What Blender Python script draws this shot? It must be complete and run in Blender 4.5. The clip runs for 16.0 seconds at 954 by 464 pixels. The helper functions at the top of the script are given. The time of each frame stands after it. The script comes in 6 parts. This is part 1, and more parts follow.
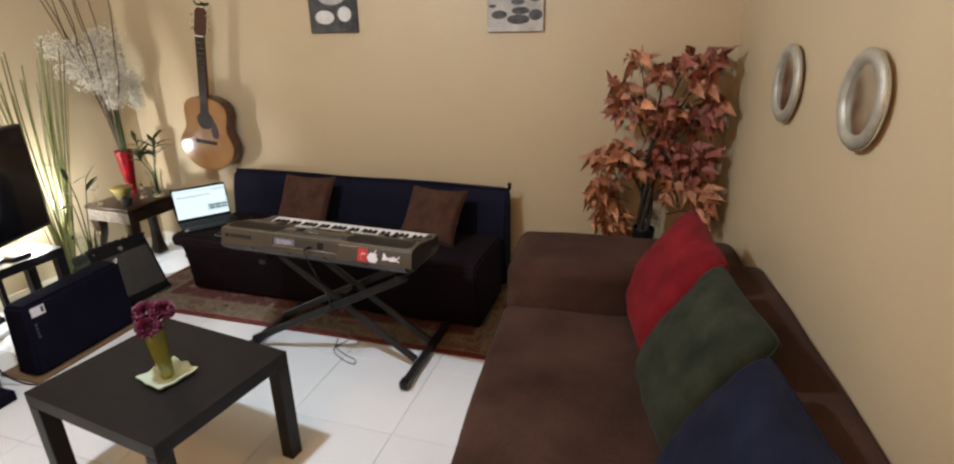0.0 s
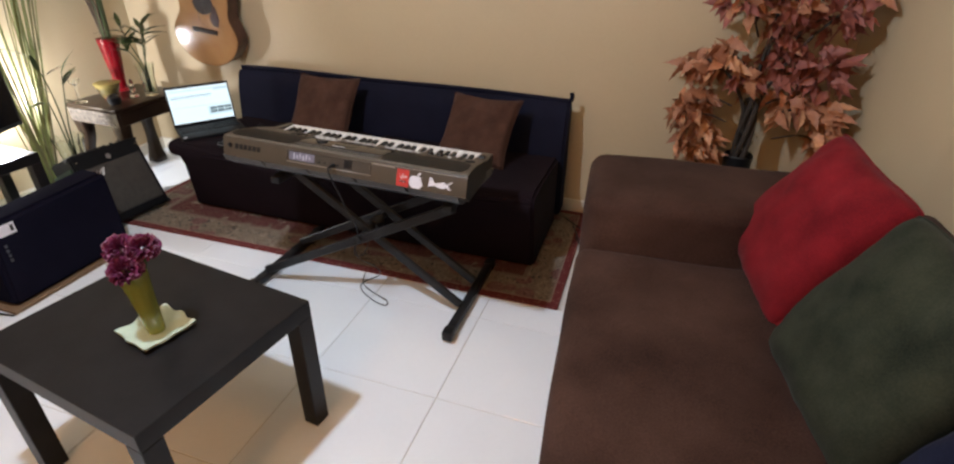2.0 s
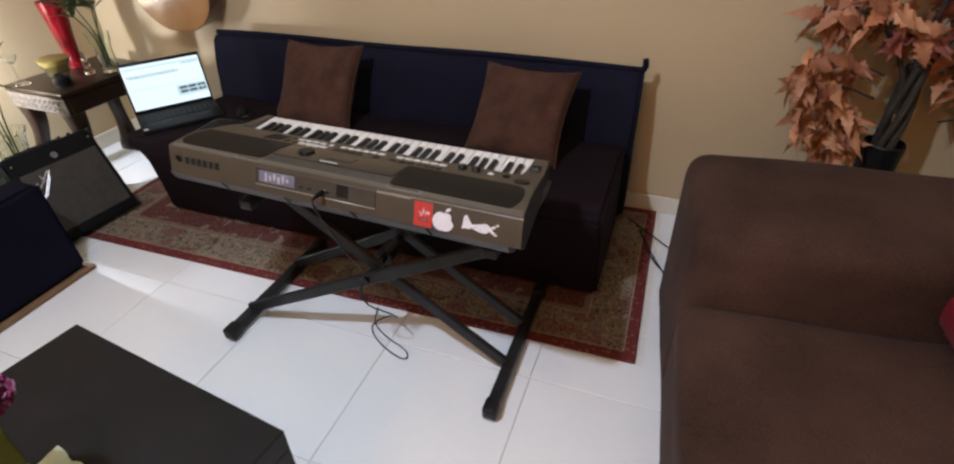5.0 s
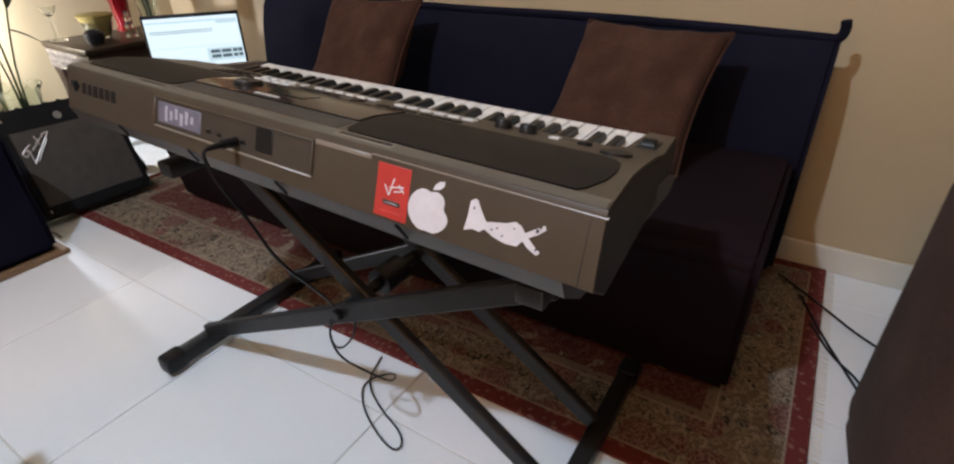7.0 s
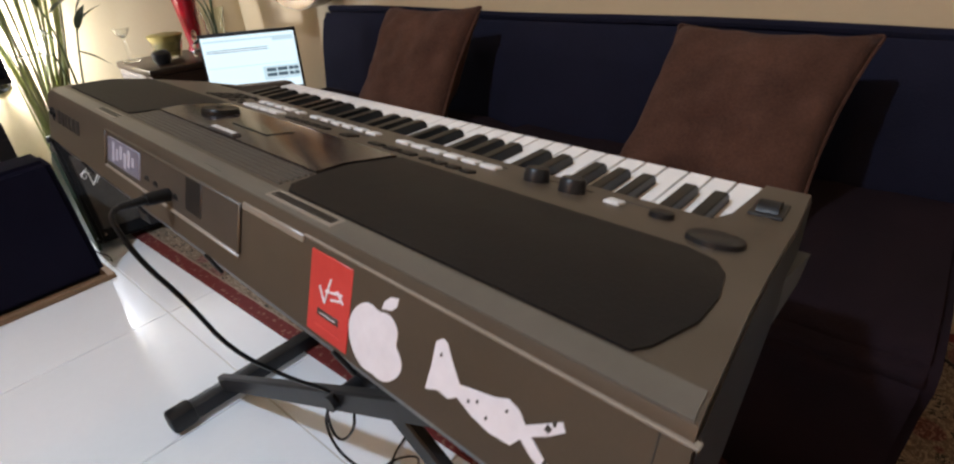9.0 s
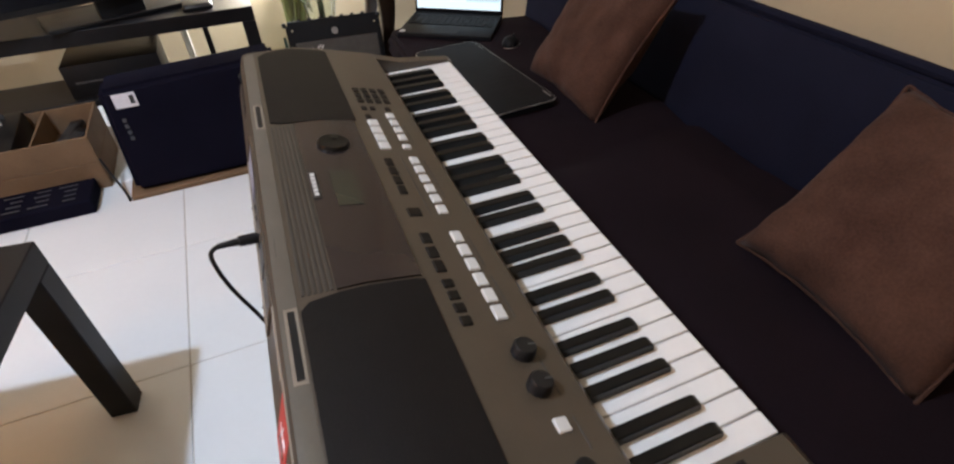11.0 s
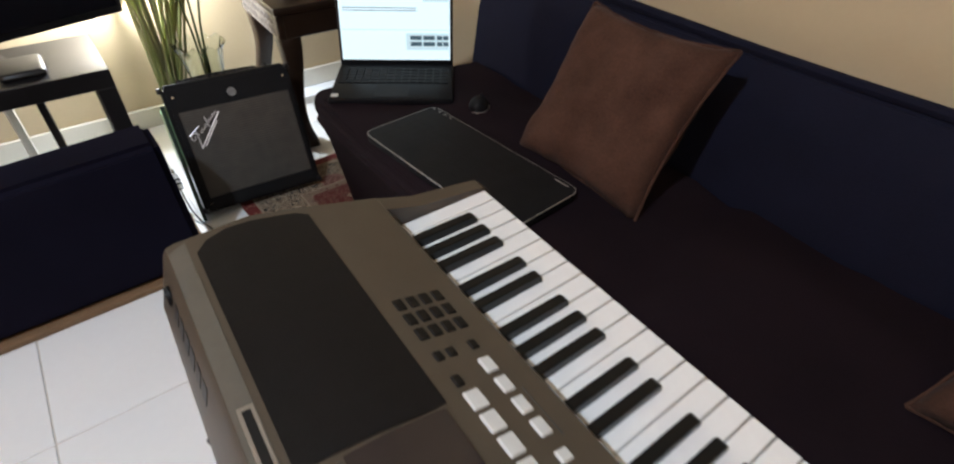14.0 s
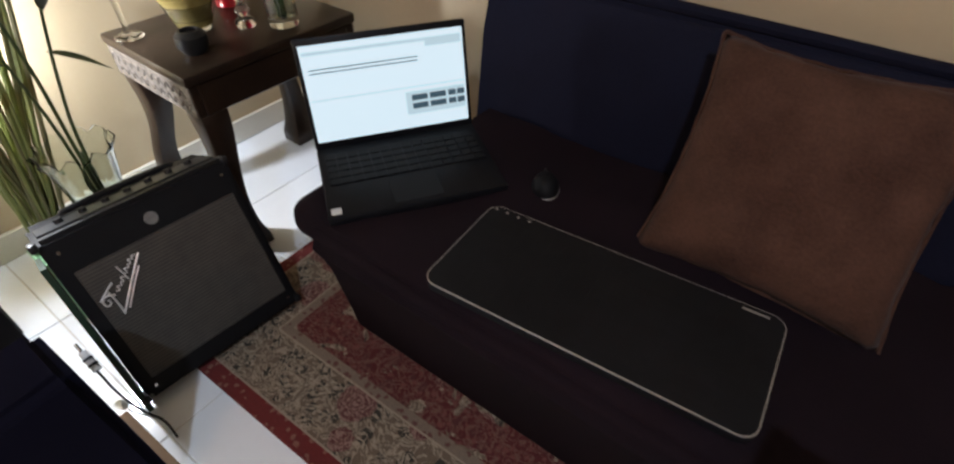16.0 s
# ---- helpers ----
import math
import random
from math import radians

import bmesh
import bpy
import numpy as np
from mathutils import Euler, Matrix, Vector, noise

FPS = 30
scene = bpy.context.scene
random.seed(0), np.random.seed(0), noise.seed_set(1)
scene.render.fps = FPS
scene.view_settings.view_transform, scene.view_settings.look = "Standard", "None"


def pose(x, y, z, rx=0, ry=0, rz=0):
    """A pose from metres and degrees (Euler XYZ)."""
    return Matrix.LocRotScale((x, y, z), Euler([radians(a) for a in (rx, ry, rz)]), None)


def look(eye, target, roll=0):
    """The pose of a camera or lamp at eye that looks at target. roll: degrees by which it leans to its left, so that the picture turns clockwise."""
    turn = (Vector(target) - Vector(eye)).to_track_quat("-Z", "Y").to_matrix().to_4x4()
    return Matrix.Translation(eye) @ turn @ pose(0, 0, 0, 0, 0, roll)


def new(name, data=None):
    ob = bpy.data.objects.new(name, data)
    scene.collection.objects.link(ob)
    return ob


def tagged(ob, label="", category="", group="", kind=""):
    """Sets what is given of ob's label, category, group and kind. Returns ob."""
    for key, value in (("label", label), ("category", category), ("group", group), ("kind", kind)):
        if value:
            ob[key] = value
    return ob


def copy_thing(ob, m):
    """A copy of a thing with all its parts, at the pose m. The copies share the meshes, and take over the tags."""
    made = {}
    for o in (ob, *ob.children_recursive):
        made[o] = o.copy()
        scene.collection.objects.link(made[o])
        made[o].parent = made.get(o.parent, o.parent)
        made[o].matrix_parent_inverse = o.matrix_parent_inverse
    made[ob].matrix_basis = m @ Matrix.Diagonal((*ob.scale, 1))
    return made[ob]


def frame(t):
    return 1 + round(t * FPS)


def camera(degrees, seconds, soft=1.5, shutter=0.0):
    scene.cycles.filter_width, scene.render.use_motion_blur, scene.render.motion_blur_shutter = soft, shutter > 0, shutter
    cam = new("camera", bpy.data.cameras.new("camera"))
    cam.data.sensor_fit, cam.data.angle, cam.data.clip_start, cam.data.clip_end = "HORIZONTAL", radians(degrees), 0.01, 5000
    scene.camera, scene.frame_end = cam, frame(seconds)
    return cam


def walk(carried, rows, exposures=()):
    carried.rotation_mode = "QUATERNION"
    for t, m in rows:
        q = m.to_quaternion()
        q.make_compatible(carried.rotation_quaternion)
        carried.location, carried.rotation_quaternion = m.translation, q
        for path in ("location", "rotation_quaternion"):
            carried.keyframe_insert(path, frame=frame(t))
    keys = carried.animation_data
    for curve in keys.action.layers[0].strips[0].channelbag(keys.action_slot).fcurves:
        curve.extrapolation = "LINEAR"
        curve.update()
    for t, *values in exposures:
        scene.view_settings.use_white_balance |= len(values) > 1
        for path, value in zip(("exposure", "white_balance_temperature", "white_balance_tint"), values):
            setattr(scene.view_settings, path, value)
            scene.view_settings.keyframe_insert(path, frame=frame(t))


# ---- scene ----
cam = camera(82.7, 16.0, soft=2.2, shutter=0.3)
PATH = [
    (0, (0.127, 0.021, 1.499), (-0.429, 1.808, 0.795), -0.9),
    (0.5, (0.031, 0.032, 1.465), (-0.507, 1.812, 0.73), -1.7),
    (1, (-0.052, 0.161, 1.428), (-0.627, 1.882, 0.587), -1.4),
    (1.5, (-0.13, 0.312, 1.395), (-0.747, 1.987, 0.493), -1.6),
    (2, (-0.199, 0.398, 1.34), (-0.748, 2.051, 0.359), 0.8),
    (2.5, (-0.342, 0.443, 1.313), (-0.812, 2.089, 0.279), 0.7),
    (3, (-0.439, 0.456, 1.315), (-0.872, 2.123, 0.299), 0.8),
    (3.5, (-0.455, 0.505, 1.314), (-0.884, 2.153, 0.265), -0.3),
    (3.7, (-0.459, 0.562, 1.302), (-0.903, 2.2, 0.243), -0.7),
    (5.8, (-0.513, 1.21, 1.197), (-1.193, 2.684, 0.029), -1.5),
    (6, (-0.529, 1.268, 1.156), (-1.239, 2.753, 0.021), -1.2),
    (6.5, (-0.534, 1.379, 1.028), (-1.353, 2.84, -0.066), -1.7),
    (7, (-0.593, 1.466, 0.875), (-1.53, 2.919, -0.13), -1.2),
    (7.5, (-0.645, 1.586, 0.78), (-1.665, 3.077, -0.078), -1.5),
    (8, (-0.674, 1.632, 0.755), (-1.811, 3.045, -0.087), -3.9),
    (10.3, (-0.665, 1.822, 0.968), (-1.948, 2.705, -0.288), -1.8),
    (10.5, (-0.654, 1.848, 0.979), (-1.993, 2.6, -0.302), -2.0),
    (11, (-0.66, 1.885, 1.029), (-2.077, 2.481, -0.25), -1.5),
    (11.5, (-0.694, 1.931, 1.049), (-2.134, 2.562, -0.187), -1.0),
    (12, (-0.724, 1.958, 1.058), (-2.162, 2.608, -0.171), -0.1),
    (12.5, (-0.785, 1.947, 1.061), (-2.182, 2.651, -0.185), 1.5),
    (13, (-0.91, 1.907, 1.057), (-2.199, 2.732, -0.231), 0.4),
    (13.5, (-1.059, 1.863, 1.043), (-2.28, 2.803, -0.232), 1.4),
    (14, (-1.175, 1.871, 1.024), (-2.376, 2.829, -0.257), 1.7),
    (14.5, (-1.338, 1.946, 0.982), (-2.505, 2.89, -0.339), -0.7),
    (15, (-1.498, 1.978, 0.964), (-2.608, 2.984, -0.36), -0.8),
    (15.5, (-1.655, 1.958, 0.951), (-2.565, 3.102, -0.413), -1.1),
    (16, (-1.783, 1.96, 0.987), (-2.675, 3.138, -0.36), -0.4),
]
TINT = [(0, -0.06, 6600, 8), (1, 0.0, 6450, 10), (2, 0.0, 6350, 11), (3.5, 0.0, 6300, 11), (6, -0.08, 6250, 12), (8, -0.15, 6250, 10),
        (10.5, 0.05, 6100, 12), (13, 0.0, 6150, 11), (13.5, 0.0, 6150, 11), (14, -0.02, 6150, 8), (14.5, -0.10, 6450, 11), (15, -0.16, 6550, 13), (15.5, -0.24, 6400, 13), (16, -0.36, 6150, 11)]
walk(cam, [(t, look(eye, target, roll)) for t, eye, target, roll in PATH], TINT)

# ---- world and lamps ----
LAMP = (-1.27, 0.95, 2.25)
world = bpy.data.worlds.new("world")
scene.world = world
world.use_nodes = True
world.node_tree.nodes["Background"].inputs["Color"].default_value = (0.9, 0.8, 0.65, 1)
world.node_tree.nodes["Background"].inputs["Strength"].default_value = 0.02


def point_lamp(name, at, watts, radius, colour):
    data = bpy.data.lights.new(name, "POINT")
    data.energy, data.shadow_soft_size, data.color = watts, radius, colour
    ob = new(name, data)
    ob.location = at
    return ob


point_lamp("ceiling_bulb_light", LAMP, 100, 0.045, (0.83, 0.97, 1.17))
point_lamp("backlight_lamp", (-3.22, 2.05, 0.60), 38, 0.03, (0.94, 0.97, 1.03))
point_lamp("warm_lamp_light", (-0.9, -1.1, 2.3), 38, 0.12, (1.0, 0.44, 0.12))
scene.view_settings.exposure = 0.0


# ---- materials ----
def material(name, dark, light, scale=8.0, rough=0.6, metal=0.0, bump=0.1, grain=200.0, fine=0.25, spec=0.5, sheen=0.0, detail=4.0):
    """Two-scale colour variation and a fine bump, in the object's own metres."""
    m = bpy.data.materials.new(name)
    m.use_nodes = True
    nt = m.node_tree
    b = nt.nodes["Principled BSDF"]
    tc = nt.nodes.new("ShaderNodeTexCoord")
    n1 = nt.nodes.new("ShaderNodeTexNoise")
    n1.inputs["Scale"].default_value, n1.inputs["Detail"].default_value = scale, detail
    n2 = nt.nodes.new("ShaderNodeTexNoise")
    n2.inputs["Scale"].default_value, n2.inputs["Detail"].default_value = grain, 2.0
    for n in (n1, n2):
        nt.links.new(tc.outputs["Object"], n.inputs["Vector"])
    mixf = nt.nodes.new("ShaderNodeMix")
    mixf.inputs[0].default_value = fine
    nt.links.new(n1.outputs["Fac"], mixf.inputs[2])
    nt.links.new(n2.outputs["Fac"], mixf.inputs[3])
    ramp = nt.nodes.new("ShaderNodeValToRGB")
    ramp.color_ramp.elements[0].position, ramp.color_ramp.elements[1].position = 0.3, 0.7
    ramp.color_ramp.elements[0].color, ramp.color_ramp.elements[1].color = (*dark, 1), (*light, 1)
    nt.links.new(mixf.outputs[0], ramp.inputs[0])
    nt.links.new(ramp.outputs[0], b.inputs["Base Color"])
    b.inputs["Roughness"].default_value, b.inputs["Metallic"].default_value = rough, metal
    b.inputs["Specular IOR Level"].default_value, b.inputs["Sheen Weight"].default_value = spec, sheen
    if bump:
        bp = nt.nodes.new("ShaderNodeBump")
        bp.inputs["Strength"].default_value, bp.inputs["Distance"].default_value = bump, 0.004
        nt.links.new(mixf.outputs[0], bp.inputs["Height"])
        nt.links.new(bp.outputs[0], b.inputs["Normal"])
    return m


def glow(name, colour, strength):
    m = bpy.data.materials.new(name)
    m.use_nodes = True
    b = m.node_tree.nodes["Principled BSDF"]
    b.inputs["Base Color"].default_value = (0.05, 0.05, 0.05, 1)
    b.inputs["Emission Color"].default_value, b.inputs["Emission Strength"].default_value = (*colour, 1), strength
    return m


def glass(name, colour, rough=0.02, ior=1.45):
    m = bpy.data.materials.new(name)
    m.use_nodes = True
    b = m.node_tree.nodes["Principled BSDF"]
    b.inputs["Base Color"].default_value = (*colour, 1)
    b.inputs["Transmission Weight"].default_value, b.inputs["Roughness"].default_value, b.inputs["IOR"].default_value = 1.0, rough, ior
    return m


M_WALL = material("wall_paint", (0.502, 0.396, 0.244), (0.548, 0.438, 0.276), 2.0, 0.55, bump=0.05, grain=90)
M_CEIL = material("ceiling_paint", (0.50, 0.40, 0.27), (0.55, 0.45, 0.31), 2.0, 0.8, bump=0.03)
M_TILE = material("floor_tile", (0.83, 0.86, 0.89), (0.88, 0.91, 0.94), 3.0, 0.12, bump=0.0, grain=60)
M_GROUT = material("grout", (0.55, 0.53, 0.49), (0.66, 0.64, 0.60), 20, 0.9)
M_SKIRT = material("skirting_tile", (0.66, 0.62, 0.52), (0.76, 0.72, 0.62), 5, 0.2, bump=0.0)
M_BLACKWOOD = material("black_brown_veneer", (0.0068, 0.0062, 0.0068), (0.0132, 0.0122, 0.0134), 14, 0.42, bump=0.08, grain=120, spec=0.22)
M_DARKWOOD = material("carved_dark_wood", (0.0112, 0.0063, 0.0042), (0.0280, 0.0161, 0.0098), 12, 0.32, bump=0.2, grain=80, spec=0.35)
M_SOFA = material("brown_suede", (0.021, 0.0105, 0.0082), (0.088, 0.047, 0.035), 4, 0.95, bump=0.5, grain=260, fine=0.35, sheen=0.03, spec=0.06, detail=8.0)
M_NAVY = material("navy_fabric", (0.0052, 0.0055, 0.0122), (0.0100, 0.0102, 0.0226), 6, 0.9, bump=0.4, grain=300, fine=0.4, spec=0.12)
M_SEAT = material("dark_brown_fabric", (0.0060, 0.0028, 0.0044), (0.0115, 0.0056, 0.0084), 6, 0.9, bump=0.4, grain=300, fine=0.4, spec=0.12)
M_PILLOW = material("brown_cushion_cloth", (0.031, 0.0142, 0.0102), (0.084, 0.0405, 0.0270), 14, 0.95, bump=0.6, grain=240, fine=0.35, sheen=0.03, spec=0.1, detail=8.0)
M_RED = material("red_cushion_cloth", (0.105, 0.0055, 0.009), (0.235, 0.014, 0.020), 11, 0.95, bump=0.6, grain=240, fine=0.35, sheen=0.04, spec=0.1, detail=8.0)
M_GREEN = material("green_cushion_cloth", (0.011, 0.0145, 0.010), (0.042, 0.047, 0.030), 11, 0.95, bump=0.6, grain=240, fine=0.35, sheen=0.04, spec=0.1, detail=8.0)
M_BLUE = material("blue_cushion_cloth", (0.0045, 0.006, 0.016), (0.0145, 0.0185, 0.040), 11, 0.95, bump=0.6, grain=240, fine=0.35, sheen=0.03, spec=0.1, detail=8.0)
M_BLACK = material("black_plastic", (0.006, 0.006, 0.007), (0.012, 0.012, 0.013), 20, 0.4, bump=0.1, spec=0.3)
M_STEEL = material("black_powder_steel", (0.009, 0.009, 0.010), (0.019, 0.019, 0.0205), 30, 0.42, bump=0.1, metal=0.1, spec=0.35)


# ---- mesh helpers ----
def block(bm, x0, x1, y0, y1, z0, z1, bevel=0.0, segments=2):
    made = bmesh.ops.create_cube(bm, size=1.0)["verts"]
    bmesh.ops.transform(bm, verts=made, matrix=Matrix.LocRotScale(((x0 + x1) / 2, (y0 + y1) / 2, (z0 + z1) / 2), None, (x1 - x0, y1 - y0, z1 - z0)))
    if bevel:
        edges = list({e for v in made for e in v.link_edges})
        bmesh.ops.bevel(bm, geom=edges, offset=bevel, segments=segments, profile=0.5, affect="EDGES")
    return made


def rod(bm, a, b, r0, r1=None, sides=12, caps=True):
    a, b = Vector(a), Vector(b)
    r1 = r0 if r1 is None else r1
    made = bmesh.ops.create_cone(bm, cap_ends=caps, segments=sides, radius1=r0, radius2=r1, depth=(b - a).length)["verts"]
    turn = (b - a).to_track_quat("Z", "Y").to_matrix().to_4x4()
    bmesh.ops.transform(bm, verts=made, matrix=Matrix.Translation((a + b) / 2) @ turn)
    return made


def bar(bm, a, b, wide, thick, up=(0, 0, 1), bevel=0.003):
    """A flat bar from a to b."""
    a, b = Vector(a), Vector(b)
    z = (b - a).normalized()
    x = Vector(up).cross(z).normalized()
    y = z.cross(x)
    n = len(bm.verts)
    block(bm, -wide / 2, wide / 2, -thick / 2, thick / 2, -(b - a).length / 2, (b - a).length / 2, bevel, 1)
    bm.verts.ensure_lookup_table()
    m = Matrix((x, y, z)).transposed().to_4x4()
    bmesh.ops.transform(bm, verts=bm.verts[n:], matrix=Matrix.Translation((a + b) / 2) @ m)


def sweep(bm, points, radius, sides=8, taper=1.0):
    """A round tube along a smoothed line of points."""
    pts = [Vector(p) for p in points]
    for _ in range(2):
        out = [pts[0]]
        for p, q in zip(pts, pts[1:]):
            out += [p.lerp(q, 0.25), p.lerp(q, 0.75)]
        pts = out + [pts[-1]]
    rings = []
    side = Vector((0.3, 0.2, 1)).normalized()
    for k, p in enumerate(pts):
        way = (pts[min(k + 1, len(pts) - 1)] - pts[max(k - 1, 0)]).normalized()
        side = side - side.dot(way) * way
        if side.length < 1e-4:
            side = way.orthogonal()
        side.normalize()
        other = way.cross(side)
        r = radius * (1 + (taper - 1) * k / (len(pts) - 1))
        rings.append([bm.verts.new(p + r * (math.cos(u) * side + math.sin(u) * other)) for u in [2 * math.pi * i / sides for i in range(sides)]])
    for a, b in zip(rings, rings[1:]):
        for i in range(sides):
            bm.faces.new((a[i], a[(i + 1) % sides], b[(i + 1) % sides], b[i]))
    bm.faces.new(rings[0][::-1])
    bm.faces.new(rings[-1])


def lathe(bm, profile, sides=28, at=(0, 0, 0)):
    rings = []
    for r, z in profile:
        rings.append([bm.verts.new((at[0] + r * math.cos(2 * math.pi * i / sides), at[1] + r * math.sin(2 * math.pi * i / sides), at[2] + z)) for i in range(sides)])
    for a, b in zip(rings, rings[1:]):
        for i in range(sides):
            bm.faces.new((a[i], a[(i + 1) % sides], b[(i + 1) % sides], b[i]))
    bm.faces.new(rings[0][::-1])
    bm.faces.new(rings[-1])


def prism(bm, outline, x0, x1):
    """An outline in the (y, z) plane drawn out from x0 to x1."""
    a = [bm.verts.new((x0, y, z)) for y, z in outline]
    b = [bm.verts.new((x1, y, z)) for y, z in outline]
    n = len(a)
    for i in range(n):
        bm.faces.new((a[i], a[(i + 1) % n], b[(i + 1) % n], b[i]))
    bm.faces.new(a[::-1])
    bm.faces.new(b)
    bmesh.ops.recalc_face_normals(bm, faces=bm.faces[:])


def bm_new():
    return bmesh.new()


def mesh_of(name, bm, mat, smooth=None):
    data = bpy.data.meshes.new(name)
    bmesh.ops.recalc_face_normals(bm, faces=bm.faces[:])
    bm.to_mesh(data)
    bm.free()
    data.materials.append(mat)
    if smooth is not None:
        data.shade_smooth()
        data.set_sharp_from_angle(angle=radians(smooth))
    return data


def thing(name, label, category, at=None, group="", kind=""):
    ob = new(name)
    ob.empty_display_size = 0.05
    if at is not None:
        ob.matrix_basis = at
    return tagged(ob, label, category, group, kind)


def part(name, bm, mat, parent, label="", smooth=35, at=None):
    ob = new(name, mesh_of(name, bm, mat, smooth))
    ob.parent = parent
    if at is not None:
        ob.matrix_basis = at
    return tagged(ob, label)


def single(name, bm, mat, label, category, smooth=35, at=None, group="", kind=""):
    ob = new(name, mesh_of(name, bm, mat, smooth))
    if at is not None:
        ob.matrix_basis = at
    return tagged(ob, label, category, group, kind)


def frame_pose(origin, ux, uz):
    """A pose from an origin and the directions of the local x and z axes."""
    x = Vector(ux).normalized()
    z = Vector(uz)
    z = (z - z.dot(x) * x).normalized()
    y = z.cross(x)
    m = Matrix((x, y, z)).transposed().to_4x4()
    m.translation = Vector(origin)
    return m


# ---- the room ----
X0, X1, Y0, Y1, ZC = -3.34, 0.53, -1.6, 3.05, 2.62
T, XE = 0.12, 1.05
SKEW = 4.4
EAST = pose(X1, Y1, 0, 0, 0, SKEW)  # the east wall and the sofa along it stand a little out of square
for name, a, at in (("wall_north", (X0 - T, XE, Y1, Y1 + T), None), ("wall_east", (0, T, Y0 - Y1 - 0.15, -0.0), EAST), ("wall_west", (X0 - T, X0, Y0, Y1), None), ("wall_south", (X0 - T, XE, Y0 - T, Y0), None)):
    bm = bm_new()
    block(bm, *a, 0, ZC)
    single(name, bm, M_WALL, "smooth warm beige yellow painted wall", "wall", None, at, kind="structure")
bm = bm_new()
block(bm, X0 - T, XE, Y0 - T, Y1 + T, ZC, ZC + 0.1)
single("ceiling", bm, M_CEIL, "plain cream painted ceiling", "ceiling", None, kind="structure")
floor = thing("floor", "glossy cream white square floor tiles with thin grout", "floor", kind="structure")
bm = bm_new()
block(bm, X0 - T, XE, Y0 - T, Y1 + T, -0.1, -0.003)
part("grout_bed", bm, M_GROUT, floor, smooth=None)
SK = 0.075
for name, a, at in (("baseboard_north", (X0 + 0.012, X1 - 0.012, Y1 - 0.012, Y1), None), ("baseboard_east", (-0.012, 0, Y0 - Y1, -0.002), EAST), ("baseboard_west", (X0, X0 + 0.012, Y0, Y1), None), ("baseboard_south", (X0 + 0.012, XE, Y0, Y0 + 0.012), None)):
    bm = bm_new()
    block(bm, *a, 0.0005, SK, 0.003, 1)
    single(name, bm, M_SKIRT, "cream glazed tile skirting along the wall", "baseboard", at=at, kind="structure")

# ---- lamp on the ceiling ----
M_BULB = glow("lit_bulb_glass", (1.0, 0.96, 0.9), 12)
lamp = thing("ceiling_lamp", "white bulb on a short cord under the ceiling", "lamp")
bm = bm_new()
rod(bm, (LAMP[0], LAMP[1], LAMP[2] + 0.1), (LAMP[0], LAMP[1], ZC), 0.006)
part("cord", bm, M_BLACK, lamp)
bm = bm_new()
lathe(bm, [(0.02, 0.12), (0.055, 0.11), (0.06, 0.08), (0.02, 0.07)], at=(LAMP[0], LAMP[1], LAMP[2]))
part("holder", bm, M_SKIRT, lamp)
bm = bm_new()
lathe(bm, [(0.0, 0.056), (0.018, 0.058), (0.024, 0.068), (0.014, 0.08), (0.0, 0.08)], at=LAMP)
part("bulb", bm, M_BULB, lamp, "lit frosted bulb")
warm = thing("globe_lamp", "warm round glass lamp under the ceiling", "lamp", pose(-0.9, -1.1, 0))
bm = bm_new()
rod(bm, (0, 0, 2.47), (0, 0, ZC), 0.03)
part("holder", bm, M_SKIRT, warm)
bm = bm_new()
lathe(bm, [(0.0, 2.39), (0.04, 2.40), (0.055, 2.43), (0.045, 2.465), (0.03, 2.475), (0.0, 2.475)])
part("globe", bm, glow("warm_globe_glass", (1.0, 0.6, 0.3), 6), warm, "warm lit glass globe")

# ---- coffee table ----
def coffee_table(at):
    t = thing("coffee_table", "square black-brown low coffee table on four thick legs", "table", at)
    w, d, h, k = 0.302, 0.256, 0.444, 0.026
    bm = bm_new()
    block(bm, -w, w, -d, d, h - 0.05, h, 0.002, 1)
    part("tabletop", bm, M_BLACKWOOD, t)
    for sx in (-1, 1):
        for sy in (-1, 1):
            bm = bm_new()
            block(bm, sx * (w - k) - k, sx * (w - k) + k, sy * (d - k) - k, sy * (d - k) + k, 0, h - 0.05, 0.002, 1)
            part("leg", bm, M_BLACKWOOD, t)
    return t


coffee_table(pose(-1.341, 1.1745, 0, 0, 0, -7.3))


